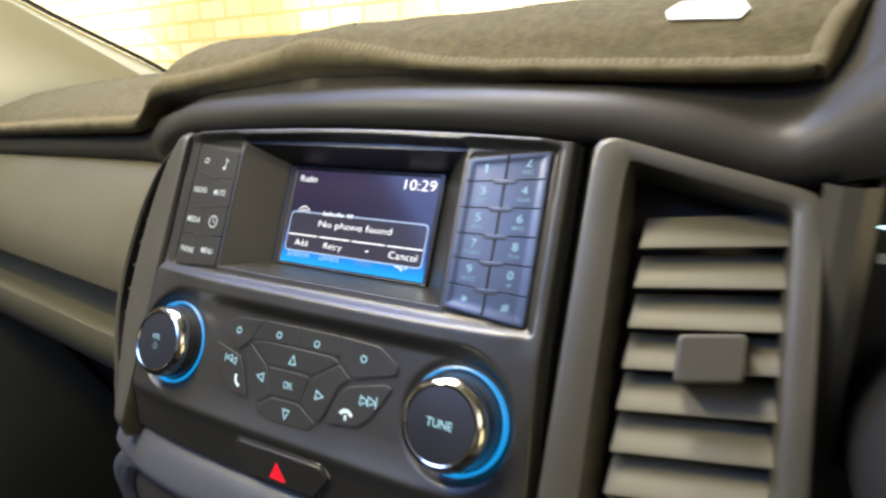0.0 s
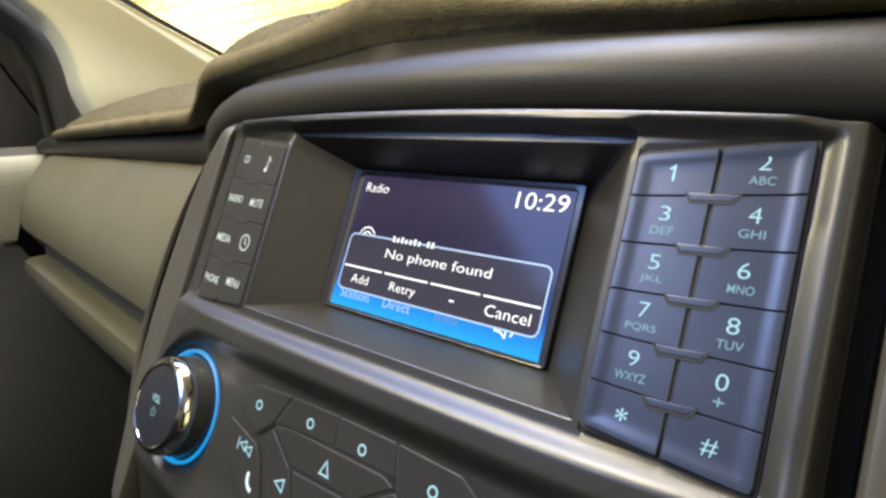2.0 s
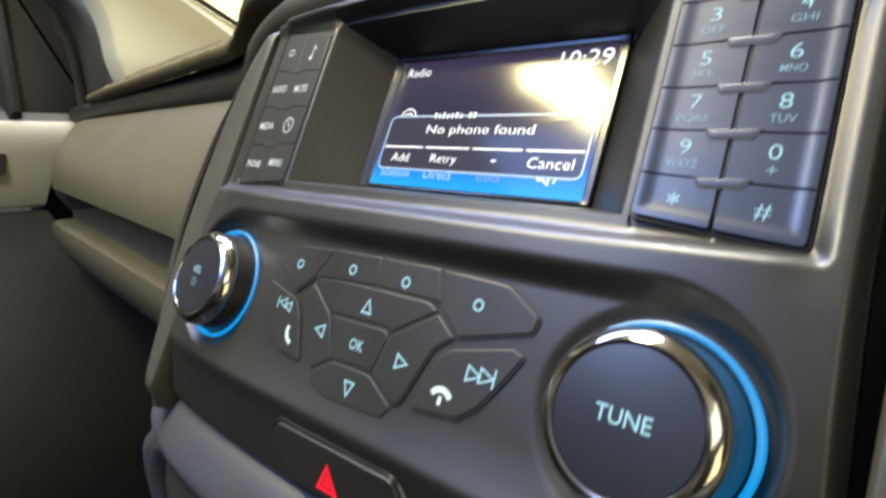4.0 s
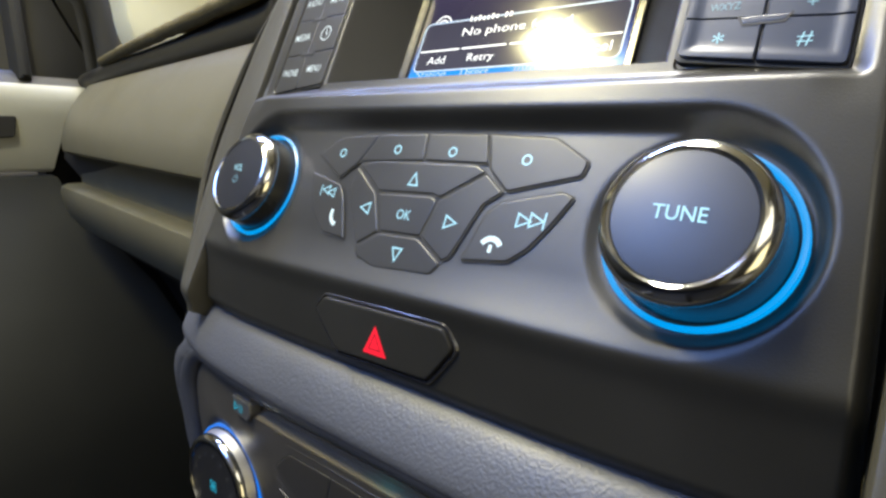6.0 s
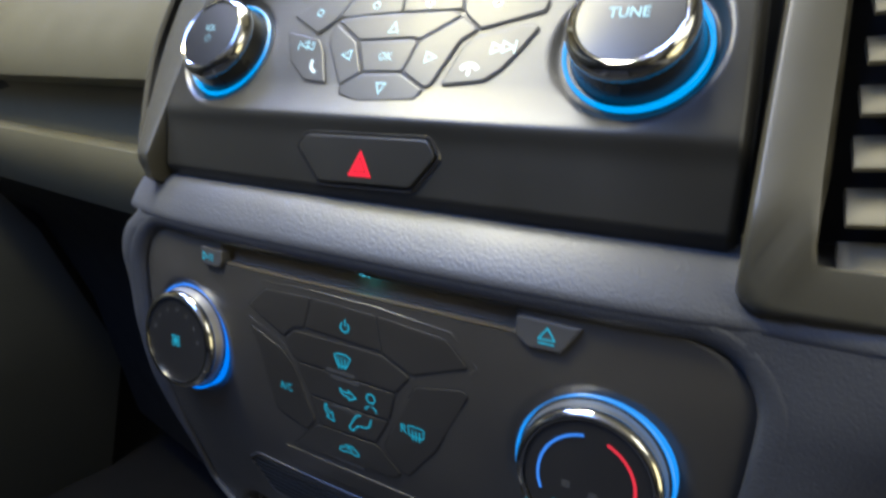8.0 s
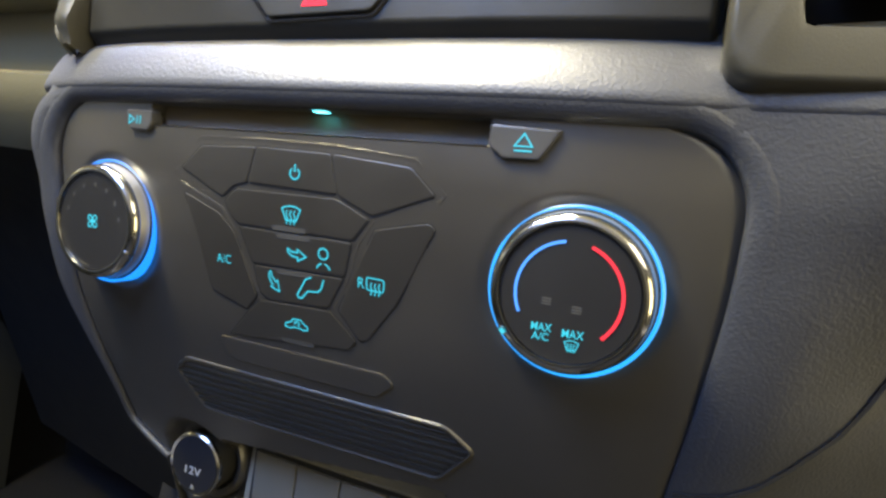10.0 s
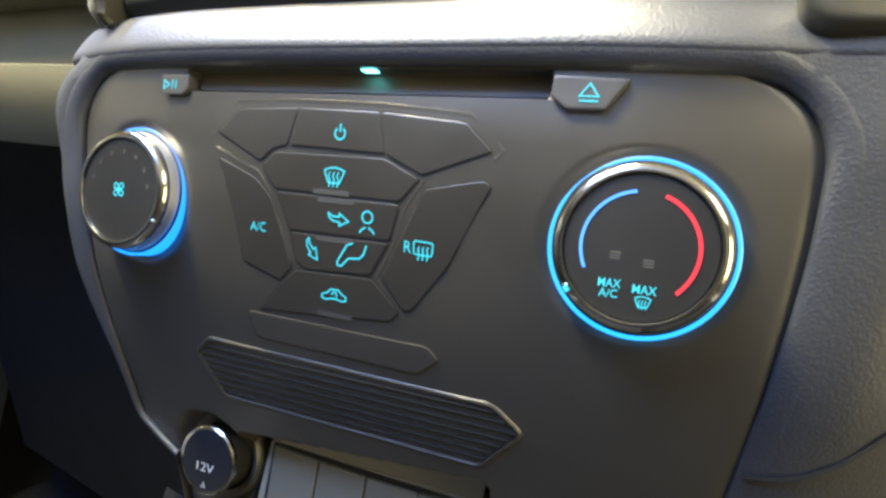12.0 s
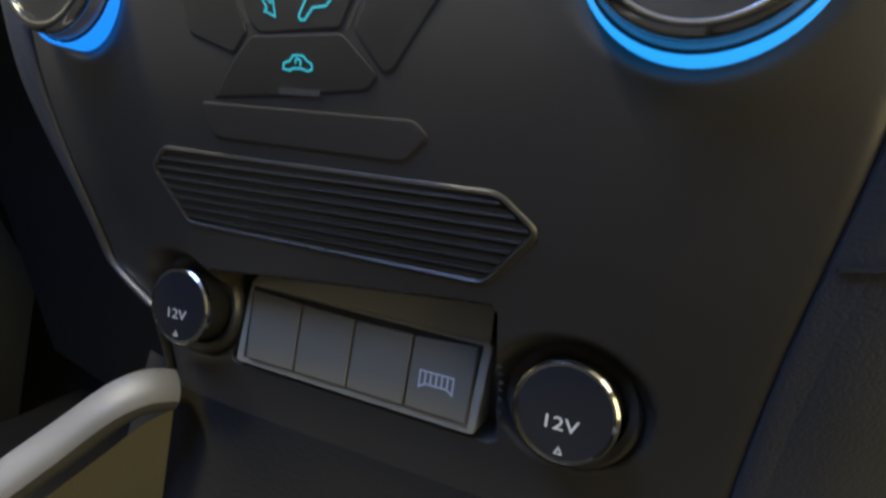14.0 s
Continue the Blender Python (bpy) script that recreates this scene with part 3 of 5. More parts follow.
def build_number_pad():
    unit = thing("number_keypad", "slanted dark keypad with pale backlit numbers", "keypad", on_a(90, 7, 0))
    inner = [41.0, 30.4, 18.7, 7.2, -3.6, -14.9, -25.6]
    outer = [45.4, 33.1, 20.3, 7.7, -4.7, -17.3, -30.0]
    level = lambda u, i: inner[i] + (outer[i] - inner[i]) * (u - 72.5) / 36.3
    gap = 0.16
    share = [0, 0.014, 0.05, 0.1, 0.15, 0.2, 0.26, 0.34, 0.5, 0.66, 0.74, 0.8, 0.85, 0.9, 0.95, 0.986, 1]
    frame_poly = [(71.7, -26.6), (109.7, -31.2), (109.7, 46.4), (71.7, 41.8)]
    pad("backing", frame_poly, on_a, -2, 0.75, 0.2, GAP, unit, "black joint plate", r=2)
    for k, (big, small) in enumerate(NUMBERS):
        r, c = divmod(k, 2)
        u0, u1 = (72.5, 90.4 - gap) if c == 0 else (90.9 + gap, 108.9)
        poly = [(u0, level(u0, r + 1) + gap), (u1, level(u1, r + 1) + gap), (u1, level(u1, r) - gap), (u0, level(u0, r) - gap)]
        verts, n = [], len(share)
        for tv in share:
            for tu in share:
                u = u0 + (u1 - u0) * tu
                lo, hi = level(u, r + 1) + gap, level(u, r) - gap
                v = lo + (hi - lo) * tv
                # rounded outer corners of the whole pad
                a, b = (u - u0 if c == 0 else u1 - u), (hi - v if r == 0 else v - lo)
                if r in (0, 5) and a < 1.8 and b < 1.8:
                    far = math.hypot(1.8 - a, 1.8 - b)
                    if far > 1.8:
                        u += (1.8 - a) * (1 - 1.8 / far) * (1 if c == 0 else -1)
                        v += (1.8 - b) * (1 - 1.8 / far) * (-1 if r == 0 else 1)
                d = min(u - 72.5, 108.9 - u, level(u, 0) - v, v - level(u, 6))
                drop = 0.22 if tu in (0, 1) or tv in (0, 1) else 0.0
                verts.append(on_a(u, v, 1.3 + 0.5 * (1 - smooth(1.2, 4.2, d)) - drop))
        faces = [(j * n + i, j * n + i + 1, (j + 1) * n + i + 1, (j + 1) * n + i) for j in range(n - 1) for i in range(n - 1)]
        loop = list(range(n)) + [j * n + n - 1 for j in range(1, n)] + [(n - 1) * n + i for i in range(n - 2, -1, -1)] + [j * n for j in range(n - 2, 0, -1)]
        base = len(verts)
        verts += [verts[i] - EN * 0.0035 for i in loop]
        faces += [(loop[i], base + i, base + (i + 1) % len(loop), loop[(i + 1) % len(loop)]) for i in range(len(loop))]
        key = link("key", verts, faces, KEY, unit)
        cu, cv = (u0 + u1) / 2, (level(u0, r) + level(u1, r) + level(u0, r + 1) + level(u1, r + 1)) / 4
        if big == "1":
            stroke("number", [[(cu - 0.9, cv + 1.0), (cu + 0.1, cv + 1.8), (cu + 0.1, cv - 1.9)]], on_a, 1.45, 0.6, CYAN_SOFT, key)
            continue
        lettering(big, on_a, cu, cv + (1.6 if small else 0), 3.2 if big == "#" else (None if big == "*" else (1.2 if big == "1" else 2.5)), 3.6 if big not in "*" else 3.0, 1.45, CYAN_SOFT, key, "number", thin=big != "*")
        if small:
            lettering(small, on_a, cu, cv - 2.6, 2.2 if small == "+" else 1.75 * len(small), 2.0, 1.45, CYAN_DIM, key, "letters")
        # finger notch between the rows
        if c == 0 and r > 0:
            lv = level(90.6, r)
            pad("notch", [(86.3, lv - 1.5), (94.9, lv - 1.3), (96.2, lv + 0.5), (85.2, lv + 0.3)], on_a, -1.5, 1.42, 0.2, KEY, unit, r=0.6)
            stroke("notch_joint", [[(84.9, lv + 0.6), (86.2, lv - 1.8), (95.0, lv - 1.6), (96.5, lv + 0.8)]], on_a, 1.5, 0.55, GAP, unit)


def build_mode_pad():
    unit = thing("mode_keypad", "slanted dark keypad with radio and phone keys", "keypad", on_a(-88, 7, 0))
    inner, outer = [39.5, 22.6, 6.3, -10.0, -26.3], [42.5, 24.4, 6.6, -11.5, -29.8]
    level = lambda u, i: inner[i] + (outer[i] - inner[i]) * (-71 - u) / 34.5
    words = ("CD", "", "RADIO", "MUTE", "MEDIA", "", "PHONE", "MENU")
    gap = 0.16
    pad("backing", [(-106.3, -30.8), (-70.3, -27.2), (-70.3, 40.3), (-106.3, 43.4)], on_a, -2, 0.4, 0.2, GAP, unit, "black joint plate", r=2)
    for k, word in enumerate(words):
        r, c = divmod(k, 2)
        u0, u1 = (-105.5, -88.6 - gap * 0.4) if c == 0 else (-88.6 + gap * 0.4, -71.0)
        poly = [(u0, level(u0, r + 1) + gap), (u1, level(u1, r + 1) + gap), (u1, level(u1, r) - gap), (u0, level(u0, r) - gap)]
        key = pad("key", poly, on_a, -2.5, 1.0, 0.15, KEY_DARK, unit, r=0.6 if r not in (0, 3) else 1.4)
        cu, cv = (u0 + u1) / 2, (level(u0, r) + level(u1, r) + level(u0, r + 1) + level(u1, r + 1)) / 4
        if word:
            lettering(word, on_a, cu, cv, 2.35 * len(word), 3.2, 1.2, PRINTLIT, key, "word")
        elif r == 0:
            stroke("note_mark", [[(cu, cv - 2.5), (cu, cv + 3.0), (cu + 1.8, cv + 1.0)]], on_a, 1.2, 0.6, PRINTLIT, key)
            patch("note_head", arc(cu - 0.7, cv - 2.6, 1.1, 0, 330, 10), on_a, 1.2, PRINTLIT, key)
        else:
            stroke("clock_mark", [arc(cu, cv, 3.2, 0, 360, 24), [(cu, cv + 2), (cu, cv), (cu + 1.4, cv - 0.8)]], on_a, 1.2, 0.55, PRINTLIT, key)
        if c == 0 and r > 0:
            lv = level(-88.6, r)
            pad("notch", [(-93, lv - 1.2), (-84.3, lv - 1.3), (-83.3, lv + 0.3), (-94, lv + 0.4)], on_a, -1.5, 1.25, 0.25, KEY_DARK, unit, r=0.5)
            stroke("notch_joint", [[(-94.3, lv + 0.7), (-93.1, lv - 1.5), (-84.2, lv - 1.6), (-83.0, lv + 0.6)]], on_a, 1.12, 0.5, GAP, unit)


CYAN_DIM = glow("backlit_letters", (0.4, 0.8, 1.0), 0.4)
PRINTLIT = glow("backlit_white", (0.85, 0.95, 0.95), 0.8)
build_number_pad()
build_mode_pad()


# ---- knobs ----
def axis_pose(place, out, up):
    out, up = Vector(out).normalized(), Vector(up)
    side = up.cross(out).normalized()
    top = out.cross(side)
    return Matrix((( side.x, top.x, out.x, place.x), (side.y, top.y, out.y, place.y), (side.z, top.z, out.z, place.z), (0, 0, 0, 1)))


def build_radio_knob(s, word, unit):
    place = on_a(86.4 if s > 0 else -90.5, -72, 0)
    m = axis_pose(place, EN, EV)
    mm = 0.001
    low = 0.0 if s > 0 else 3.0
    knob = lathe("knob", [(20.4 * mm, -1.5 * mm), (20.1 * mm, 0.4 * mm), (19.4 * mm, 4.0 * mm), (18.9 * mm, (9.8 - low) * mm)], m, KNOB, unit, "chrome-rimmed black rotary knob")
    lathe("light_ring", [(21.0 * mm, -3.5 * mm), (21.2 * mm, 0.0 * mm), (21.8 * mm, 0.4 * mm), (22.5 * mm, 0.1 * mm), (22.7 * mm, -4.0 * mm)], m, SKY, knob, "glowing azure ring")
    lathe("rim", [(18.9 * mm, (9.6 - low) * mm), (19.2 * mm, (10.2 - low) * mm), (19.1 * mm, (11.6 - low) * mm), (18.4 * mm, (13.2 - low) * mm), (17.2 * mm, (14.5 - low) * mm), (16.0 * mm, (15.0 - low) * mm), (15.3 * mm, (14.7 - low) * mm), (15.1 * mm, (14.2 - low) * mm)], m, CHROME, knob, "bright chrome rim")
    cap = disc("cap", 15.2 * mm, (14.6 - low) * mm, m, CAP, knob, "black cap", 0.5 * mm)
    face = lambda u, v, w: m @ Vector((u * mm, v * mm, w * mm))
    if word == "TUNE":
        lettering("TUNE", face, 0, 0.3, 11.5, 3.4, 15.25, CYAN_SOFT, cap, "word")
    else:
        lettering("VOL", face, -0.4, 2.4, 6.2, 2.8, 12.25, CYAN_SOFT, cap, "word")
        stroke("power_mark", [arc(0, -2.6, 1.5, 120, 420, 16), [(0, -2.2), (0, -0.4)]], face, 12.25, 0.4, CYAN_DIM, cap)



def build_heater_knob(s, unit):
    place = Vector((0.094 * s, -0.0732, 0.4535))
    m = axis_pose(place, (0, -1, 0.02), (0, 0.02, 1))
    mm = 0.001
    lathe("collar", [(24.0 * mm, -4 * mm), (23.9 * mm, 2.0 * mm), (23.2 * mm, 2.6 * mm)], m, GAP, unit, "black collar")
    knob = lathe("knob", [(23.6 * mm, 0.6 * mm), (23.2 * mm, 3.0 * mm), (22.6 * mm, 6.2 * mm)], m, CHROME_DARK, unit, "chrome-rimmed heater knob" if s > 0 else "chrome-rimmed fan knob")
    lathe("light_ring", [(23.9 * mm, -5 * mm), (24.1 * mm, 2.0 * mm), (24.6 * mm, 2.4 * mm), (25.1 * mm, 2.0 * mm), (25.2 * mm, -5 * mm)], m, BLUE if s < 0 else RINGR, knob, "glowing blue ring")
    lathe("rim", [(22.5 * mm, 5.9 * mm), (22.8 * mm, 6.6 * mm), (22.6 * mm, 8.0 * mm), (21.9 * mm, 9.1 * mm), (20.9 * mm, 9.6 * mm), (20.1 * mm, 9.7 * mm), (19.7 * mm, 9.6 * mm), (19.6 * mm, 8.9 * mm)], m, CHROME, knob, "bright chrome rim")
    cap = disc("cap", 19.6 * mm, 8.9 * mm, m, CAPBLACK, knob, "black dial face", 0.2 * mm)
    face = lambda u, v, w: m @ Vector((u * mm, v * mm, w * mm))
    h = 9.25
    if s > 0:
        stroke("cold_arc", [arc(0, 0, 14.8, 98, 207, 30)], face, h, 0.85, ARC_BLUE, cap, "glowing blue arc")
        stroke("warm_arc", [arc(0, 0, 14.8, 70, -46, 30)], face, h, 0.95, RED_ARC, cap, "glowing red arc")
        lettering("MAX", face, -6.2, -10.0, 5.8, 2.3, h, CYAN, cap, "word")
        lettering("A/C", face, -6.3, -12.7, 4.8, 2.2, h, CYAN, cap, "word")
        lettering("MAX", face, 2.7, -10.7, 6.0, 2.3, h, CYAN, cap, "word")
        stroke("screen_mark", [arc(2.6, -16.4, 3.9, 120, 60, 8) + [(3.8, -15.2), (1.5, -15.2), arc(2.6, -16.4, 3.9, 120, 60, 8)[0]]], face, h, 0.3, CYAN, cap)
        stroke("heat_mark", [[(x, -13.4), (x - 0.2, -14.4), (x + 0.1, -15.8)] for x in (1.8, 2.6, 3.4)], face, h, 0.28, CYAN, cap)
        for u, v in ((-5.6, -3.6), (2.9, -4.9)):
            for i in range(3):
                patch("tell_tale", [(u - 1.4, v + 0.8 * i), (u + 1.4, v + 0.8 * i), (u + 1.4, v + 0.8 * i + 0.5), (u - 1.4, v + 0.8 * i + 0.5)], face, h, PRINT_DARK, cap)
    else:
        for a in (45, 135, 225, 315):
            ca, sa = math.cos(radians(a)), math.sin(radians(a))
            loop = [(ca * x - sa * y, sa * x + ca * y) for x, y in ((0.3, 0.0), (1.2, 0.9), (2.3, 1.1), (3.0, 0.3), (2.7, -0.7), (1.6, -0.9), (0.3, 0.0))]
            stroke("fan_blade", [loop], face, h, 0.5, CYAN, cap)
        for a in range(8, 190, 26):
            patch("speed_mark", [(14.6 * math.cos(radians(a)) + i, 14.6 * math.sin(radians(a)) + j) for i, j in ((-0.6, -0.8), (0.6, -0.8), (0.6, 0.8), (-0.6, 0.8))], face, h, PRINT_DARK, cap)
    # moulded pointer on the rim
    a = radians(216 if s > 0 else 330)
    turn = axis_pose(m @ Vector((21.2 * mm * math.cos(a), 21.2 * mm * math.sin(a), 8.0 * mm)), m.col[2].xyz, m.to_3x3() @ Vector((math.cos(a), math.sin(a), 0)))
    lathe("pointer_boss", [(1.7 * mm, -2.0 * mm), (1.6 * mm, 0.8 * mm), (1.0 * mm, 1.5 * mm), (0.1 * mm, 1.7 * mm)], turn, CHROME, knob, "small raised pointer", 16)
    if s > 0:
        patch("pointer", [(-18.2, -12.8), (-17.0, -14.2), (-16.2, -13.2), (-17.4, -12.0)], face, 10.1, CYAN, knob)


KNOB = material("knob_side_plastic", (0.02, 0.0195, 0.018), 0.26, spots=0.1)
CAPBLACK = material("dial_black", (0.012, 0.012, 0.013), 0.4, spots=0.1)
PRINT_DARK = material("unlit_mark", (0.05, 0.05, 0.05), 0.5)
RINGR = glow("backlit_ring_sky", (0.01, 0.32, 1.0), 0.6)


# ---- radio buttons ----
def build_radio_buttons():
    unit = thing("radio_controls", "dark angular radio buttons and chrome-rimmed knobs with blue rings", "radio controls", on_a(-3, -72, 0))
    build_radio_knob(1, "TUNE", unit)
    build_radio_knob(-1, "VOL", unit)
    w0, w1 = -3.0, 0.85
    shapes = dict(
        first=[(-56, -57.3), (-45, -49.6), (-26, -48.6), (-32.5, -59.8), (-40, -66)],
        second=[(-25.4, -48.4), (-3.2, -47.8), (-2.0, -57.4), (-31.6, -59.2)],
        third=[(-2.7, -47.8), (21.3, -47.6), (24.2, -57.3), (-1.4, -57.4)],
        fourth=[(22.0, -47.6), (45, -48.4), (56.2, -55), (55.4, -59.4), (33.3, -65.6), (25.4, -59)],
        up=[(-31, -60.4), (-22.6, -58.4), (20.3, -57.9), (24.4, -59.9), (9.4, -69.6), (6.6, -68.6), (-17.9, -69.4)],
        left=[(-31.9, -61.2), (-18.8, -70.2), (-12.2, -83.4), (-20.5, -89.0), (-32.6, -70.2)],
        ok=[(-17.4, -70.2), (6.8, -69.4), (9.0, -70.9), (6.2, -82.8), (-11.4, -83.2)],
        right=[(25.0, -60.6), (32.3, -65.9), (26.6, -70.2), (19.8, -88.0), (17.4, -89.2), (6.8, -82.9), (9.8, -70.4)],
        down=[(-11.4, -84.0), (5.8, -83.6), (17.2, -90), (14.6, -94.2), (-9.8, -95.7), (-18.9, -93.1), (-20.3, -89.8)],
        skip=[(24.0, -88.0), (28.5, -72.7), (32.5, -68.9), (51.2, -64.1), (54.9, -65.5), (49.7, -74.8), (45.2, -81.5), (39.8, -86.0)],
        back=[(-56.5, -64.5), (-38.0, -68.6), (-34.0, -73.7), (-27.5, -88.2), (-39.1, -87.2), (-49.7, -78.8)],
    )
    made = {}
    for key, poly in shapes.items():
        c = Vector((sum(p[0] for p in poly) / len(poly), sum(p[1] for p in poly) / len(poly)))
        made[key] = pad("button", inset(ccw(poly), 0.12), on_a, w0, w1, 0.35, KEY_DARK, unit, r=1.1)
        seam_line(poly, on_a, 0.52, made[key])
    h = w1 + 0.1
    for key, u, v in (("first", -42, -56.3), ("second", -14.6, -54), ("third", 9.6, -54), ("fourth", 37.4, -55.5)):
        stroke("ring_mark", [arc(u, v, 1.45, 0, 360, 18)], on_a, h, 0.6, CYAN_SOFT, made[key])
    tri_ = lambda u, v, a, s: [(u + s * math.cos(radians(a + k)), v + s * math.sin(radians(a + k))) for k in (0, 130, 230, 0)]
    for key, u, v, a in (("up", -3, -64.6, 90), ("left", -21, -76, 180), ("right", 16.4, -77, 0), ("down", -1, -89.6, 270)):
        stroke("arrow_mark", [tri_(u, v, a, 2.6)], on_a, h, 0.6, CYAN_SOFT, made[key])
    lettering("OK", on_a, -2.8, -76.6, 6.2, 3.4, h, CYAN_SOFT, made["ok"], "word")
    stroke("skip_mark", [tri_(41.4, -73.6, 0, 2.6), tri_(45.4, -73.2, 0, 2.6), [(48.2, -70.6), (48.2, -75.6)]], on_a, h, 0.55, CYAN_SOFT, made["skip"])
    stroke("hang_up_mark", [arc(33.4, -83.6, 3.6, 150, 30, 10)], on_a, h, 1.7, WHITESOFT, made["skip"])
    stroke("hang_up_tip", [[(33.4, -81.8), (33.4, -84.2)]], on_a, h, 1.2, WHITESOFT, made["skip"])
    stroke("back_mark", [tri_(-44.2, -71.2, 180, 2.2), tri_(-41.0, -72.0, 180, 2.2), [(-47.4, -69.4), (-47.4, -73.6)]], on_a, h, 0.5, CYAN_SOFT, made["back"])
    stroke("call_mark", [arc(-33.6, -79.6, 4.0, 160, 262, 10)], on_a, h, 1.5, WHITESOFT, made["back"])


WHITESOFT = glow("backlit_phone_white", (0.75, 0.95, 1.0), 0.9)
build_radio_buttons()


def build_hazard():
    sw = thing("hazard_switch", "dark hexagonal hazard switch with a red triangle", "switch", on_z(-2.5, 542))
    b = pad("button", [(-33.6, 545.8), (-29.1, 550.6), (24.5, 551.6), (28.6, 546), (19.2, 534.3), (-22, 533.1)], on_z, -3, 1.3, 0.6, FASCIA, sw, r=2.0)
    rim_ = ccw(rounded(ccw([(-34.6, 545.6), (-29.6, 551.4), (25, 552.4), (29.6, 546), (19.7, 533.4), (-22.4, 532.2)]), 2.0))
    frame_loop("rim", rim_, on_z, [(-0.9, -0.2), (-0.4, 0.45), (0.1, 0.5), (0.5, -1.5)], GAPGLOSS, sw, "glossy edge", r=0.3)
    t = [(-2.8, 546.2), (-8.0, 536.4), (2.6, 536.6)]
    patch("triangle", t, on_z, 1.42, RED, b, "red triangle")
    stroke("triangle_line", [[(-2.8, 543.4), (-5.3, 538.2), (-0.1, 538.3), (-2.8, 543.4)]], on_z, 1.5, 0.35, RED_DARK, b)


RED_DARK = material("dark_red_print", (0.2, 0.005, 0.01), 0.5)
build_hazard()


# ---- heater buttons ----
def build_heater_buttons():
    unit = thing("heater_controls", "matt black heater buttons and chrome-rimmed dials with cyan symbols", "heater controls", on_h(0, 450))
    build_heater_knob(1, unit)
    build_heater_knob(-1, unit)
    shapes = dict(
        blank_l=[(-53.5, 478.3), (-43.8, 487), (-19.3, 488), (-22.4, 475), (-28.5, 473.5), (-33.5, 468.8)],
        power=[(-18.8, 488), (11.4, 487.5), (14.8, 474), (-21.9, 475)],
        blank_r=[(12, 487.5), (41, 485.2), (50.4, 476.8), (28.2, 468.2), (15.3, 473.8)],
        screen=[(-32.6, 467.9), (-27.6, 472.8), (14.8, 472.9), (27.6, 467.2), (21.4, 459.4), (-26.4, 459.8), (-29.5, 462.5)],
        face=[(-26, 459.2), (21.2, 458.8), (18.6, 446.7), (-20.2, 446.3)],
        feet=[(-19.9, 445.8), (18.3, 446.1), (12, 434.6), (-14, 433.3), (-17.5, 436)],
        cool=[(-52, 469.5), (-35.0, 463.2), (-28.2, 457), (-18.8, 434), (-24, 428), (-40, 433)],
        rear=[(15.8, 434.4), (29.5, 464.3), (48.5, 468.4), (51, 466.6), (38.8, 440.6), (27.0, 424.9), (24, 424.6)],
        recirc=[(-17.5, 432.9), (12.5, 433.7), (23, 424), (19.6, 420.2), (-9.9, 417.6), (-34, 416), (-23, 428)],
    )
    made = {k: pad("button", inset(ccw(p), 0.12), on_h, -1.5, 0.42, 0.3, BUTTON_H, unit, r=1.4) for k, p in shapes.items()}
    for k, p in shapes.items():
        seam_line(p, on_h, 0.15, made[k], 0.6, 1.4)
    for name, pts in (("upper_contour", [(-56.5, 477), (-45.0, 489.6), (-19, 490.2), (12, 489.8), (42.2, 487.4), (53.2, 477.2), (51, 474.6)]), ("side_contour", [(-53.5, 472.5), (-34.2, 465.2), (-29.4, 459), (-24.6, 447.5), (-18.5, 436)]), ("side_contour", [(29.0, 467.2), (23.2, 458.6), (19.8, 446.5), (14.0, 434.6)])):
        sweep(name, [on_h(x, z, -0.3) for x, z in pts], [(-0.0017, -0.0006), (-0.0006, 0.0004), (0.0006, 0.0004), (0.0017, -0.0006)], HVAC, unit, ups=[(0, -1, 0)] * len(pts))
    h = 0.62
    L = lambda name, lines, key, wd=0.55: stroke(name, lines, on_h, h, wd, CYAN, made[key])
    L("power_mark", [arc(-2, 479.8, 1.9, 125, 415, 18), [(-2, 480.3), (-2, 483)]], "power")
    shield = arc(-3.0, 461.2, 7.4, 121, 59, 10)
    L("screen_mark", [shield + [(-0.9, 463.6), (-5.1, 463.6), shield[0]]], "screen", 0.5)
    L("heat_mark", [[(x, 467.2), (x - 0.5, 465.9), (x + 0.1, 464.4), (x - 0.3, 462.2)] for x in (-4.6, -3.0, -1.4)], "screen", 0.42)
    # a plump, slightly bent arrow
    arrow = [(-3.9, 1.5), (-2.2, 0.6), (0.4, 0.7), (0.2, 1.9), (3.9, -0.2), (0.6, -2.2), (0.6, -1.0), (-2.0, -0.9), (-3.6, 0.2), (-3.9, 1.5)]
    turn = lambda a, cu, cv: [(cu + x * math.cos(radians(a)) - y * math.sin(radians(a)), cv + x * math.sin(radians(a)) + y * math.cos(radians(a))) for x, y in arrow]
    L("face_arrow", [turn(-4, -0.6, 452.0)], "face", 0.5)
    L("face_mark", [arc(10.3, 453.6, 1.9, 0, 360, 18), arc(10.2, 447.6, 2.6, 165, 100, 6), arc(10.4, 447.6, 2.6, 80, 15, 6)], "face", 0.5)
    L("feet_arrow", [turn(-52, -10.6, 440.6)], "feet", 0.45)
    L("feet_mark", [[(5.4, 444.6), (3.0, 443.6), (1.2, 440.6), (-0.6, 437.6), (-0.2, 436.6), (1.2, 436.5), (3.8, 439.4), (8.0, 439.8), (9.4, 441.2), (10.4, 444.4)]], "feet", 0.5)
    lettering("A/C", on_h, -33.2, 446.2, 6.6, 3.3, h, CYAN, made["cool"], "word", thin=True)
    lettering("R", on_h, 25.2, 445.8, 2.4, 3.6, h, CYAN, made["rear"], "word", thin=True)
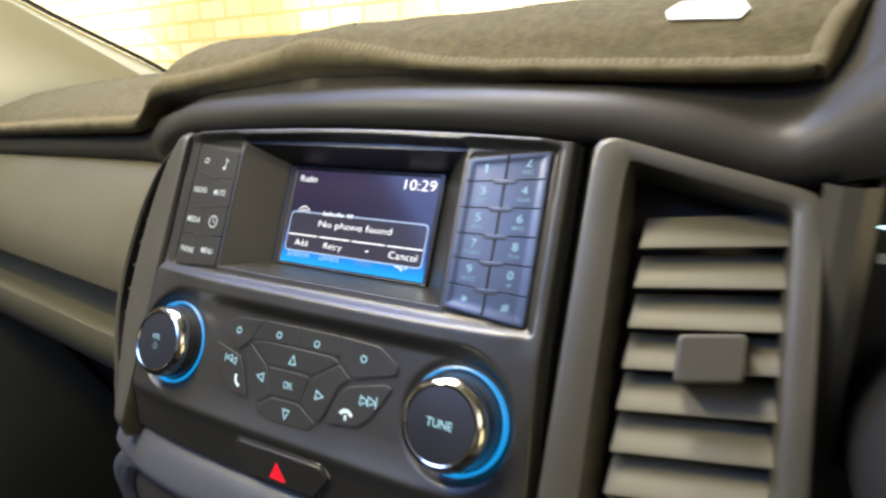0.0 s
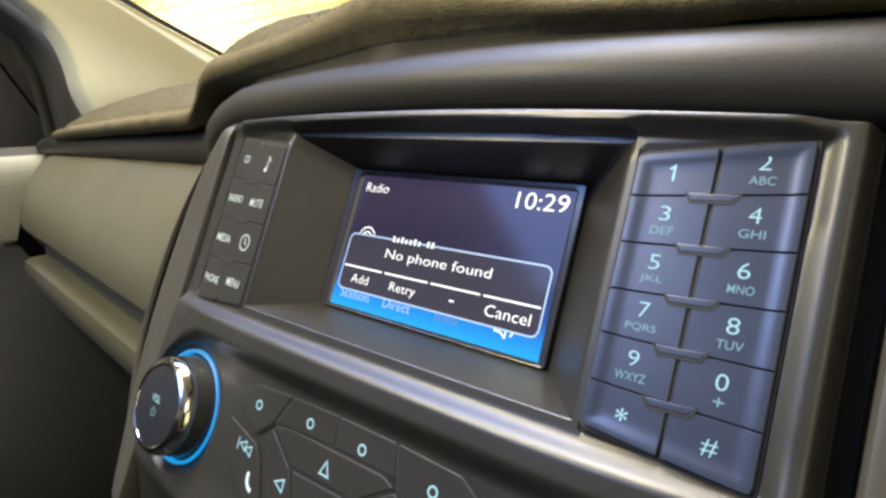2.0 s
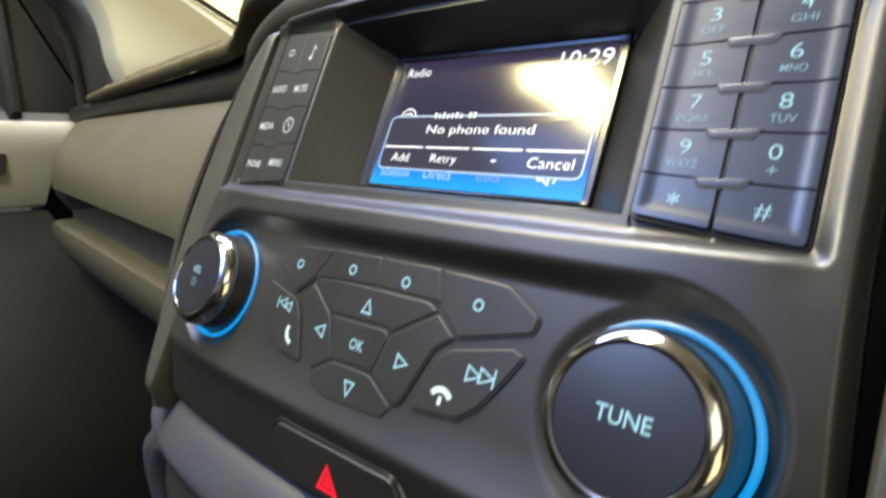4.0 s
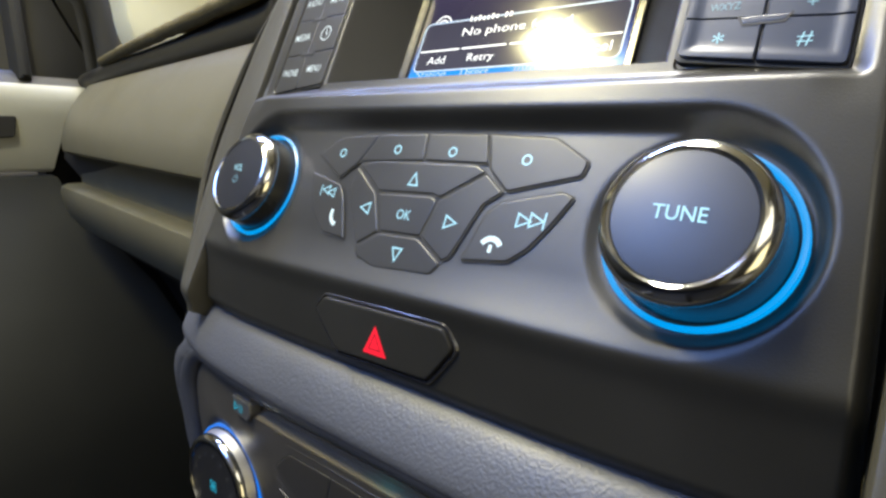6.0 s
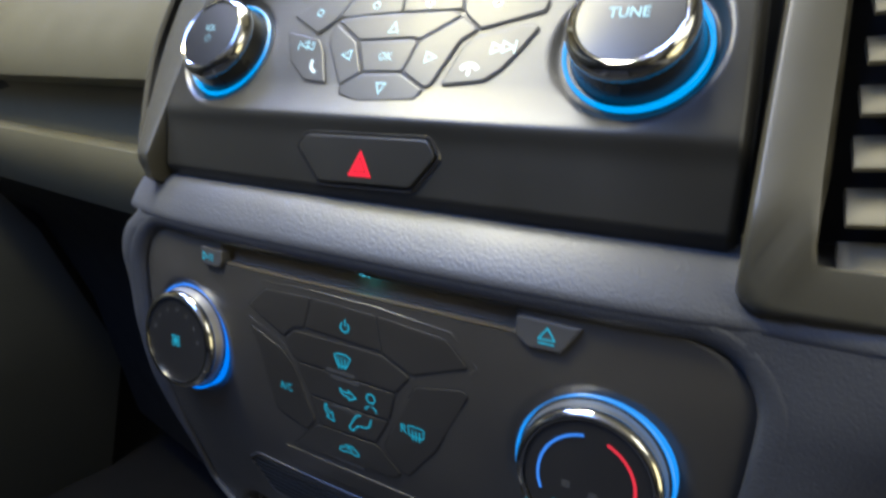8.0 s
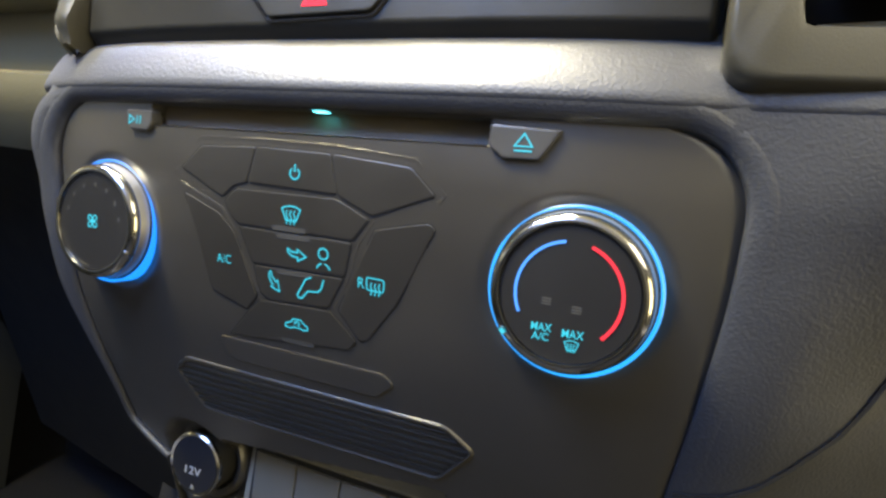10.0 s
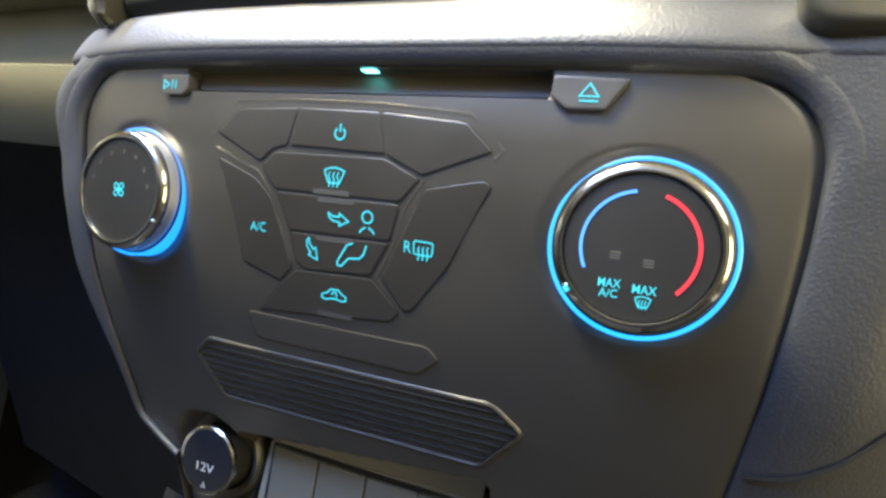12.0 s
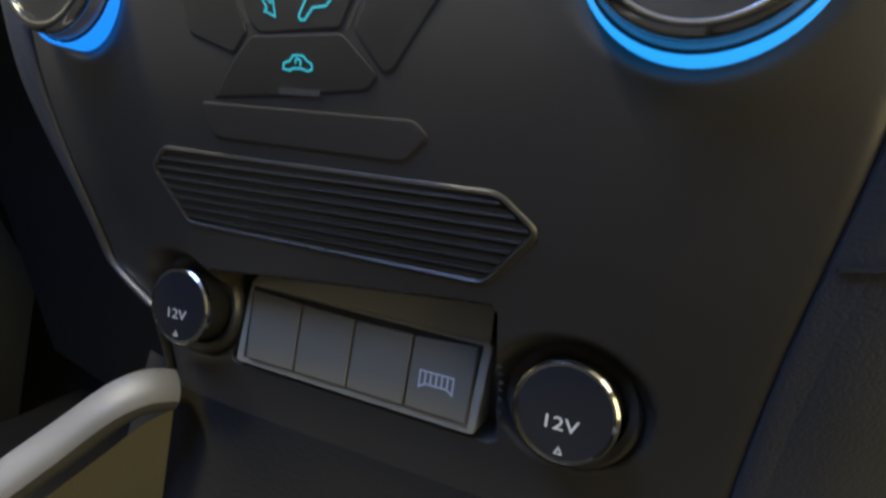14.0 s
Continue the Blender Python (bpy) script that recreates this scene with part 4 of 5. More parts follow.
    L("rear_screen_mark", [rounded([(27.4, 443.8), (33.6, 443.6), (33.8, 447.8), (27.2, 448)], 0.8, 3)[:] + [rounded([(27.4, 443.8), (33.6, 443.6), (33.8, 447.8), (27.2, 448)], 0.8, 3)[0]]], "rear", 0.42)
    L("heat_mark", [[(x, 446.4), (x - 0.4, 445.3), (x + 0.1, 443.8), (x - 0.3, 442.0)] for x in (29.2, 30.7, 32.2)], "rear", 0.4)
    L("car_mark", [[(-6.6, 424.6), (-6.3, 426.0), (-4.2, 426.6), (-3.0, 428.0), (0.2, 428.0), (1.6, 426.6), (2.9, 426.0), (2.9, 424.6), (1.2, 424.2), (-0.4, 424.8), (-3.2, 424.8), (-4.6, 424.2), (-6.6, 424.6)], arc(-1.5, 426.3, 0.9, 200, -60, 8)], "recirc", 0.45)
    for key, u, v in (("screen", -4, 460.6), ("face", -2, 457.9), ("feet", -2, 445), ("recirc", -2, 419)):
        patch("tell_tale", [(u - 7, v - 1), (u + 7, v - 1), (u + 7, v + 0.8), (u - 7, v + 0.8)], on_h, h - 0.1, PRINT_DARK, made[key])


BUTTON_H = material("heater_button_plastic", (0.024, 0.0223, 0.02), 0.36, grain=0.06, grain_size=3000, spec=0.75)
build_heater_buttons()


def build_disc_slot():
    slot = thing("disc_slot", "dark disc slot with a small cyan light", "slot", on_h(0, 496))
    rows = [[on_h(-70 + 134.5 * i / 24, z, w) for i in range(25)] for z, w in ((501.35, 1.4), (501.15, -6), (493.9, -5), (493.3, -0.2))]
    sheet("slot_opening", rows, SLOT, slot)
    lamp = [(2.4, 0.3), (7.6, 0.3), (7.6, -3.4), (2.4, -3.4)]
    link("slot_light", [on_h(x, 500.95 + 0.03 * w, w) for x, w in lamp], [(0, 1, 2, 3)], SLOTLIT, slot, "small cyan light", smooth=False)
    b = pad("eject_button", [(65.6, 499.6), (86.5, 498.8), (80.8, 490), (70.0, 489.8), (65.4, 493.4)], on_h, -5, 1.8, 0.6, SLOTKEY, slot, r=1.0)
    stroke("eject_mark", [[(73.4, 493.6), (78.6, 493.6), (76, 497.2), (73.4, 493.6)], [(73.4, 492.3), (78.6, 492.3)]], on_h, 2.0, 0.5, CYAN, b)
    b = pad("play_button", [(-84, 498.6), (-69.5, 498.4), (-68.8, 493.5), (-71, 490.8), (-80.6, 491)], on_h, -3, 1.8, 0.6, SLOTKEY, slot, r=1.0)
    stroke("play_mark", [[(-81, 493.2), (-81, 496.4), (-78.2, 494.8), (-81, 493.2)], [(-76.6, 493.2), (-76.6, 496.4)], [(-74.8, 493.2), (-74.8, 496.4)]], on_h, 2.0, 0.5, CYAN, b)


SLOT = material("slot_brown", (0.1, 0.084, 0.058), 0.5)
SLOTLIT = glow("slot_glow", (0.1, 0.75, 0.95), 3.0)
SLOTKEY = material("slot_button_plastic", (0.05, 0.05, 0.052), 0.35, grain=0.06, grain_size=3000)
CYANHOT = glow("slot_lamp", (0.5, 0.95, 1.0), 3.0)
build_disc_slot()


def build_grille():
    g = thing("ribbed_grille", "black six-sided panel of horizontal ribs", "grille", on_h(0, 386))
    out = [(-69, 392.5), (-61, 398.8), (55, 397.4), (64.5, 389.5), (50.5, 373.6), (-59, 374.8)]
    frame_loop("rim", out, on_h, [(-1.8, -0.3), (-1.1, 0.7), (-0.3, 1.0), (0.4, 0.4), (0.8, -1.5)], HVAC, g, "raised six-sided rim", r=2.5)
    for i in range(7):
        z = 395.4 - i * 3.15
        def ends(zz):
            lft = np.interp(zz, [374.8, 392.5, 398.8], [-59, -69, -61]) + 1.0
            rgt = np.interp(zz, [373.6, 389.5, 397.4], [50.5, 64.5, 55]) - 1.0
            return lft, rgt
        rows = []
        for dz, w in ((1.4, -0.8), (1.0, 0.5), (0.3, 0.9), (-0.6, 0.4), (-1.4, -0.9)):
            a, b = ends(z + dz)
            rows.append([on_h(a + (b - a) * k / 20, z + dz, w) for k in range(21)])
        sheet("rib", rows, KEY_DARK, g)
    pad("blank_plate", [(-39.5, 414.7), (33, 414), (37, 410), (29, 403.2), (-36.4, 404.6)], on_h, -2, 0.7, 0.5, HVAC, g, "blank plate", r=2)


build_grille()


# ---- sockets and switches ----
def build_socket(s):
    place = Vector((0.0752 * s, -0.033, 0.3385))
    sock = thing("power_socket", "round black twelve volt power socket cap with a chrome ring", "socket", place, group="power sockets")
    m = axis_pose(place, (0, -1, 0.05), (0, 0.05, 1))
    mm = 0.001
    lathe("housing", [(21 * mm, -10 * mm), (20.5 * mm, -1 * mm), (19 * mm, 1.0 * mm), (16.5 * mm, 0 * mm), (16 * mm, -6 * mm)], m, HVAC, sock)
    lathe("barrel", [(14.6 * mm, -8 * mm), (14.6 * mm, 8 * mm), (14.9 * mm, 9.6 * mm)], m, KEY_DARK, sock)
    lathe("ring", [(15.2 * mm, 9.2 * mm), (15.1 * mm, 10.6 * mm), (14.4 * mm, 11.2 * mm), (13.4 * mm, 10.9 * mm)], m, CHROME, sock, "thin chrome ring")
    cap = disc("cap", 13.6 * mm, 10.8 * mm, m, CAP, sock, "black cap", 0.3 * mm)
    face = lambda u, v, w: m @ Vector((u * mm, v * mm, w * mm))
    lettering("12V", face, 0, -3, 9.6, 3.9, 11.3, PRINT, cap, "word")
    stroke("mark", [[(-1, -11.6), (0, -9.8), (1, -11.6), (-1, -11.6)]], face, 11.3, 0.4, PRINT, cap)


build_socket(1)
build_socket(-1)


def build_switch_bank():
    place = Vector((-0.0046, -0.0315, 0.3382))
    m = axis_pose(place, (0, -1, 0.06), (0, 0.06, 1))
    bank = thing("switch_bank", "satin dark frame with four square rocker switches", "switches", place)
    on = lambda u, v, w=0.0: m @ Vector((u / 1000, v / 1000, w / 1000))
    out = [(-50.5, -19.0), (51, -19.5), (53.2, 11.5), (-46.5, 12.5)]
    inn = [(-46.5, -16.5), (47.8, -16.5), (50.2, 10.4), (-44.5, 12)]
    pad("frame", out, on, -12, 1.0, 0.8, SWFRAME, bank, "grey satin frame", r=2.5)
    rows = []
    for s, w in ((0.0, 0.9), (0.06, 1.6), (0.15, 1.7), (1.0, -0.5)):
        rows.append([on((-45.5 + 97.5 * i / 12) + (1.5 + 1.5 * i / 12) * s, 12.4 - 0.9 * i / 12 + s * (3.6 + 10.6 * i / 12), w + 11 * i / 12 * s * s) for i in range(13)])
    sheet("upper_plate", rows, SWFRAME, bank, "sloping satin plate above the switches")
    pad("opening", inn, on, 0.5, 1.15, 0.1, GAP, bank, r=0.8)
    for i in range(4):
        u0 = -44.2 + i * 23.2
        tops = [(10.8, 9.5, 8.7, 8.5, 9.8)[i + k] for k in (0, 1)]
        b = pad("switch", [(u0, -16), (u0 + 22.6, -16), (u0 + 23.6, tops[1]), (u0 + 1, tops[0])], on, 0, 2.6, 0.7, SWITCH, bank, "lamp bar switch" if i == 3 else "blank switch", r=0.8, crown=0.5)
        if i == 3:
            cu, cv = u0 + 11, -4.5
            stroke("lamp_bar_mark", [[(cu - 6, cv + 2.6), (cu - 6, cv - 3), (cu - 4, cv - 1.6), (cu + 4, cv - 1.6), (cu + 6, cv - 3), (cu + 6, cv + 2.6), (cu - 6, cv + 2.6)]] + [[(cu + k, cv + 2.2), (cu + k, cv - 1.2)] for k in (-4, -2, 0, 2, 4)], on, 3.2, 0.6, PRINT, b)


SWFRAME = material("switch_frame", (0.2, 0.19, 0.155), 0.42, grain=0.05)
SWITCH = material("switch_plastic", (0.11, 0.105, 0.086), 0.4, grain=0.06, grain_size=3000)
build_switch_bank()


# ---- air vents ----
def build_driver_vent():
    vent = thing("air_vent", "tall grey dashboard air vent with horizontal slats", "vent", on_a(168, -45, -10))
    out = [(124.6, -141), (129.5, -146), (212, -146), (216, -135), (208.5, 30), (204, 33.5), (131, 54.0), (125.4, 51)]
    inn = [(141.5, -132), (205, -132), (198.5, 27), (139.5, 43.5)]
    o, n_ = ccw(rounded(ccw(out), 3)), ccw(rounded(ccw(inn), 3))
    c = Vector((170, -48))
    angles = [2 * math.pi * i / 160 for i in range(160)]
    def ray_hit(poly, a):
        d = Vector((math.cos(a) * 40, math.sin(a) * 95))
        best = 9e9
        for i in range(len(poly)):
            p, q = Vector(poly[i - 1]) - c, Vector(poly[i]) - c
            e = q - p
            det = d.x * -e.y + e.x * d.y
            if abs(det) < 1e-9:
                continue
            t = (p.x * -e.y + e.x * p.y) / det
            s = (d.x * p.y - d.y * p.x) / det
            if t > 0 and -1e-6 <= s <= 1 + 1e-6:
                best = min(best, t)
        return c + d * best
    fl = lambda u, v, w: ORIGIN + Vector((u / 1000, 0.002 + 0.00012 * (u - 127), 0)) + EV * (v / 1000) + EN * ((w - 9 * smooth(-122, -146, v)) / 1000)
    rings = []
    for share, w in ((0.0, -40), (0.0, -3.5), (0.025, -1.2), (0.07, -0.3), (0.14, 0.0), (0.78, -0.7), (0.93, -1.4), (1.0, -3.5), (1.18, -22)):
        rings.append([fl(*(ray_hit(o, a).lerp(ray_hit(n_, a), share)), w) for a in angles])
    verts = [p for r in rings for p in r]
    m_ = len(angles)
    faces = [(j * m_ + i, j * m_ + (i + 1) % m_, (j + 1) * m_ + (i + 1) % m_, (j + 1) * m_ + i) for j in range(len(rings) - 1) for i in range(m_)]
    link("vent_frame", verts, faces, VENTF, vent, "rounded grey frame")
    # near-black sheet closes the opening, for the shade behind the slats
    patch("vent_back", [(130, -142), (214, -142), (214, 45), (130, 50)], lambda u, v, w: fl(u, v, w), -40, GAP, vent, "near-black sheet for the shade inside the air duct")
    for i in range(10):
        v = 17.0 - i * 16.1
        wide = 204 - 3 * smooth(-130, 20, v)
        prof = [(7.4, -20), (6.7, -18.4), (-6.0, -9.6), (-7.3, -9.6), (-7.8, -11), (5.8, -21.5)]
        verts, faces = [], []
        for u in (147.5, wide):
            verts += [fl(u, v + a + (u - 147.5) * 0.095, b) for a, b in prof]
        q = len(prof)
        faces = [(a, (a + 1) % q, q + (a + 1) % q, q + a) for a in range(q)] + [tuple(range(q)), tuple(range(q, 2 * q))]
        link("slat", verts, faces, VENT, vent)
    pad("slider_tab", [(166.9, -41.0), (189.2, -37.5), (189.0, -19.9), (166.5, -23.0)], fl, -20, 3.0, 1.3, VENTF, vent, "square grip tab", r=2.5)


def build_passenger_vent():
    vent = thing("passenger_air_vent", "dark curved side air vent beside the radio", "vent", on_a(-150, -40, -10))
    vs = [54, 48, 40, 29, 10, -9, -40, -64, -82, -100, -121, -131, -136]
    uo = [-134, -143, -151, -160, -167, -171, -173, -171, -166, -159, -150, -143, -136]
    sec = [(0.0, -14), (0.0, -3), (0.04, 0.3), (0.1, 1.2), (0.22, 1.7), (0.34, 1.6), (0.44, 0.8), (0.52, -1.2), (0.57, -4), (0.6, -8)]
    tail = [(0.93, -10), (0.95, -8.5), (0.975, -8.6), (1.0, -11), (1.01, -16), (1.0, -60)]
    slot = [(0.6, -8), (0.605, -34), (0.925, -34), (0.93, -10)]
    bridge = [(0.6, -8), (0.7, -7.5), (0.82, -8.2), (0.93, -10)]
    rows, ends, hole, fill_top, fill_low = [], [], [], [], []
    for k in range(77):
        v = 54 - 190 * k / 76
        o = -curve_at(-v, [-a for a in vs], [-a for a in uo])
        place = lambda s, w: on_a(-123 + (o + 123) * s, v, w - 6 * smooth(0.9, 1.0, abs((v + 41) / 95)))
        rows.append([place(*s) for s in sec])
        ends.append([place(*s) for s in tail])
        if 34 >= v >= -99:
            hole.append([place(*s) for s in slot])
        if v >= 31.5:
            fill_top.append([place(*s) for s in bridge])
        if v <= -96.5:
            fill_low.append([place(*s) for s in bridge])
    sheet("vent_body", rows, VENTD, vent, "smooth dark bar")
    sheet("vent_rim", ends, VENTD, vent)
    # slot walls in near-black, for the shade inside
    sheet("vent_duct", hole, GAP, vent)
    sheet("vent_end", fill_top, VENTD, vent)
    sheet("vent_end", fill_low, VENTD, vent)
    for i in range(8):
        v = 24 - i * 15.5
        o = -curve_at(-v, [-a for a in vs], [-a for a in uo])
        a, b = -123 + (o + 123) * 0.605, -123 + (o + 123) * 0.925
        pad("slat", [(b, v - 0.9), (a, v - 0.9), (a, v + 0.9), (b, v + 0.9)], on_a, -29, -13.0, 0.4, VENTD, vent, r=0.3)


VENTD = leather_grain("vent_bar_skin", (0.038, 0.036, 0.028), 0.45, 900, 0.15)
VENTD.node_tree.nodes["Principled BSDF"].inputs["Specular IOR Level"].default_value = 0.3
build_driver_vent()
build_passenger_vent()


# ---- dash mat ----
def build_mat():
    mat_ = thing("dash_mat", "brown-grey carpet dash mat with a stitched hem", "dash mat", (0, 0.1, 0.73))
    top = []
    for i in range(141):
        x = -0.60 + 0.80 * i / 140
        wob = 0.0009 * noise.noise(Vector((x * 60, 0, 3)))
        y0, z0 = curve_at(x, MX, MY), curve_at(x, MX, MZ) + wob
        h = 0.0065
        rise = 0.022 + 0.034 * smooth(-0.2, -0.32, x) + 0.018 * smooth(0.02, 0.14, x)
        reach = 0.028 + 0.05 * smooth(-0.18, -0.3, x)
        crest = curve_at(x, [-0.3, -0.2, -0.15, -0.09, -0.045, 0.03, 0.1, 0.2], [0.752, 0.757, 0.7595, 0.7585, 0.7598, 0.763, 0.766, 0.766])
        climb = rise + (crest - z0 - h - rise) * smooth(-0.25, -0.19, x)
        row = []
        for k in range(26):
            d = 0.0035 + 0.27 * (k / 25) ** 1.8
            zz = z0 + h - 0.0006 + climb * (1 - math.exp(-(d - 0.0035) / reach)) + (0.0012 * noise.noise(Vector((x * 35, d * 40, 1))) + 0.0009 * noise.noise(Vector((x * 120, d * 90, 4)))) * min(1, k / 3) - 0.0034 * math.exp(-(((d - 0.0085) / 0.0028) ** 2))
            row.append(Vector((x + 0.42 * smooth(0.1, 0.2, x) * min(d, 0.09), y0 + d, zz - 0.02 * smooth(0.1, 0.27, d))))
        top.append(row)
    hem = []
    for i in range(241):
        x = -0.60 + 0.80 * i / 240
        wob = 0.0009 * noise.noise(Vector((x * 60, 0, 3)))
        y0, z1 = curve_at(x, MX, MY), curve_at(x, MX, MZ) + wob + 0.0066
        mix = max(smooth(-0.03, 0.11, x), smooth(-0.19, -0.218, x))
        yb = (curve_at(x, HOOD_X, HOOD_Y) + 0.011) * (1 - mix) + (y0 + 0.002) * mix
        zb = min((curve_at(x, HOOD_X, HOOD_TOP) - 0.0008) * (1 - mix) + (z1 - 0.0078) * mix, z1 - 0.0076) - 0.0035 * smooth(-0.19, -0.23, x)
        bulge = 0.0024 + 0.0007 * noise.noise(Vector((x * 25, 1, 8)))
        h = z1 - zb
        sec = [(yb + 0.010 - 0.009 * mix, zb - 0.003 * (1 - mix)), (yb + 0.0085 - 0.009 * mix, zb + 0.08 * h), (y0 * 0.5 + yb * 0.5 + 0.0055 - 0.0055 * mix - bulge * mix, zb + 0.3 * h), (y0 + 0.0012 - 0.0012 * mix - bulge, zb + 0.5 * h), (y0 - bulge * 1.25, zb + 0.74 * h), (y0 - bulge * 0.3, zb + 0.93 * h), (y0 + 0.001, z1), (y0 + 0.0028, z1 + 0.0014), (y0 + 0.0044, z1 + 0.0018), (y0 + 0.0056, z1 + 0.0004)]
        hem.append([Vector((x, y + 0.0005 * noise.noise(Vector((x * 160, z * 160, 2))), z + 0.0004 * noise.noise(Vector((x * 230, y * 200, 5))))) for y, z in sec])
    roll = sheet("hem", hem, HEM, mat_, "thick folded hem")
    for e in roll.data.edges:
        e.use_edge_sharp = False
    # overlock stitches across the hem
    verts, faces = [], []
    for i in range(20, 240, 1):
        row = hem[i][5:9]
        lift = Vector((0, -0.0001, 0.0003))
        base = len(verts)
        for p in row:
            verts += [p + Vector((-0.0006, 0, -0.0001)), p + lift, p + Vector((0.0006, 0, -0.0001))]
        for k in range(3):
            a = base + 3 * k
            faces += [(a, a + 1, a + 4, a + 3), (a + 1, a + 2, a + 5, a + 4)]
    tagged(link("stitching", verts, faces, STITCH, mat_, "brown overlock stitches"), kind="stuff")
    side = [p + Vector((0.001, 0, -0.0075)) for p in top[-1]]
    hem_section = [(-0.012, 0.001), (-0.003, 0.0), (0.0005, 0.0006), (0.0022, 0.0026), (0.0026, 0.0052), (0.0016, 0.0078), (-0.0006, 0.0092), (-0.003, 0.0092), (-0.0048, 0.0076)]
    sweep("side_hem", side, hem_section, HEM, mat_, "folded side hem")
    sheet("side_drop", [[p + Vector((0.002, 0, -0.004)), p + Vector((0.004, 0.0, -0.018)), p + Vector((0.004, 0, -0.05))] for p in top[-1]], HEM, mat_)
    sheet("carpet", top, CARPET, mat_, "brushed carpet top")
    # short uneven pile on the carpet and a fringe of it on the hem
    rng = random.Random(11)
    verts, faces = [], []
    def tuft(grid, i, k, long, wide):
        a, b, c = grid[i][k], grid[i + 1][k], grid[i][k + 1]
        p = a + (b - a) * rng.random() + (c - a) * rng.random()
        n = (b - a).cross(c - a).normalized()
        n = n if n.z > 0 or n.y < 0 else -n
        lean = Vector((rng.uniform(-1, 1), rng.uniform(-1, 1), rng.uniform(-0.6, 0.6))) * long * 0.8
        side = Vector((rng.uniform(-1, 1), rng.uniform(-1, 1), 0)).normalized() * wide
        base = len(verts)
        verts.extend([p - side - n * 0.0002, p + side - n * 0.0002, p + n * long + lean])
        faces.append((base, base + 1, base + 2))
    for _ in range(26000):
        tuft(top, rng.randrange(0, 140), min(24, int(rng.random() ** 1.3 * 22)), rng.uniform(0.0003, 0.0008), rng.uniform(0.00015, 0.0003))
    tagged(link("carpet_nap", verts, faces, CARPET, mat_, "fuzzy brown-grey carpet nap", smooth=False), kind="stuff")
    verts, faces = [], []
    for _ in range(9000):
        tuft(hem, rng.randrange(0, 240), rng.randrange(2, 9), rng.uniform(0.0003, 0.0009), rng.uniform(0.00012, 0.00025))
    tagged(link("hem_fuzz", verts, faces, HEM, mat_, "loose fibres of the hem", smooth=False), kind="stuff")
    vent = thing("demister_slot", "pale plastic slot set in the dash mat", "slot", (0.16, 0.042, 0.746))
    sl = [(-0.0145, -0.0042), (0.0125, -0.0046), (0.0155, 0.0), (0.0125, 0.0044), (-0.0115, 0.0044), (-0.0165, 0.0)]
    verts = [Vector((0.160 + a, 0.0412 + b, 0.7472 + b * 0.86 - a * 0.04)) for a, b in sl] + [Vector((0.160 + a, 0.048 + b, 0.738)) for a, b in sl]
    link("slot_cover", verts, [tuple(range(6))] + [(i, (i + 1) % 6, 6 + (i + 1) % 6, 6 + i) for i in range(6)], PALECOVER, vent, "pale cover")


STITCH = material("stitch_thread", (0.13, 0.105, 0.055), 0.95, spec=0.1)
PALECOVER = material("pale_cover", (0.7, 0.7, 0.62), 0.4)
build_mat()


# ---- passenger side ----
def build_glovebox():
    g = thing("glovebox", "grey-brown grained glovebox with a lower ledge", "glovebox", (-0.4, 0.1, 0.57))
    def strip(name, sec_l, sec_r, mat, label="", start=-0.655):
        rows = []
        for i in range(41):
            t = i / 40
            x = start + (-start - 0.145) * t
            rows.append([Vector((x, a[0] + (b[0] - a[0]) * t, a[1] + (b[1] - a[1]) * t)) for a, b in zip(sec_l, sec_r)])
        return sheet(name, rows, mat, g, label)
    strip("lid", [(0.10, 0.659), (0.078, 0.658), (0.071, 0.655), (0.061, 0.645), (0.050, 0.63), (0.041, 0.61), (0.0365, 0.592), (0.037, 0.581), (0.043, 0.577), (0.07, 0.577)],
          [(0.06, 0.670), (0.034, 0.669), (0.027, 0.666), (0.016, 0.652), (0.004, 0.631), (-0.006, 0.606), (-0.0105, 0.587), (-0.0105, 0.574), (-0.004, 0.570), (0.02, 0.570)], GLOVE, "smooth grained lid", -0.628)
    # near-black sheet behind the lid end, for the shade in the gap
    strip("end_gap", [(0.11, 0.662), (0.086, 0.66), (0.066, 0.632), (0.052, 0.6), (0.05, 0.57), (0.07, 0.54)], [(0.07, 0.66), (0.06, 0.65), (0.05, 0.63), (0.04, 0.6), (0.04, 0.57), (0.06, 0.54)], GAP, "near-black sheet for the shaded gap at the lid end", -0.668)
    strip("recess", [(0.06, 0.579), (0.062, 0.56), (0.062, 0.541), (0.05, 0.541)], [(0.014, 0.573), (0.016, 0.55), (0.016, 0.526), (0.006, 0.526)], GLOVE, "dark finger recess")
    strip("ledge", [(0.09, 0.542), (0.046, 0.541), (0.040, 0.538), (0.038, 0.53), (0.042, 0.508), (0.058, 0.485)],
          [(0.05, 0.527), (0.004, 0.526), (-0.002, 0.523), (-0.004, 0.515), (-0.002, 0.498), (0.012, 0.474)], GLOVE, "pale lower ledge")
    # lower run of the ledge coloured near-black, for the shade under it
    strip("ledge_dark_run", [(0.058, 0.485), (0.14, 0.42), (0.20, 0.30), (0.26, 0.1)], [(0.012, 0.474), (0.06, 0.42), (0.10, 0.30), (0.16, 0.1)], DARK, "lower run of the ledge, black for the shade there")


build_glovebox()


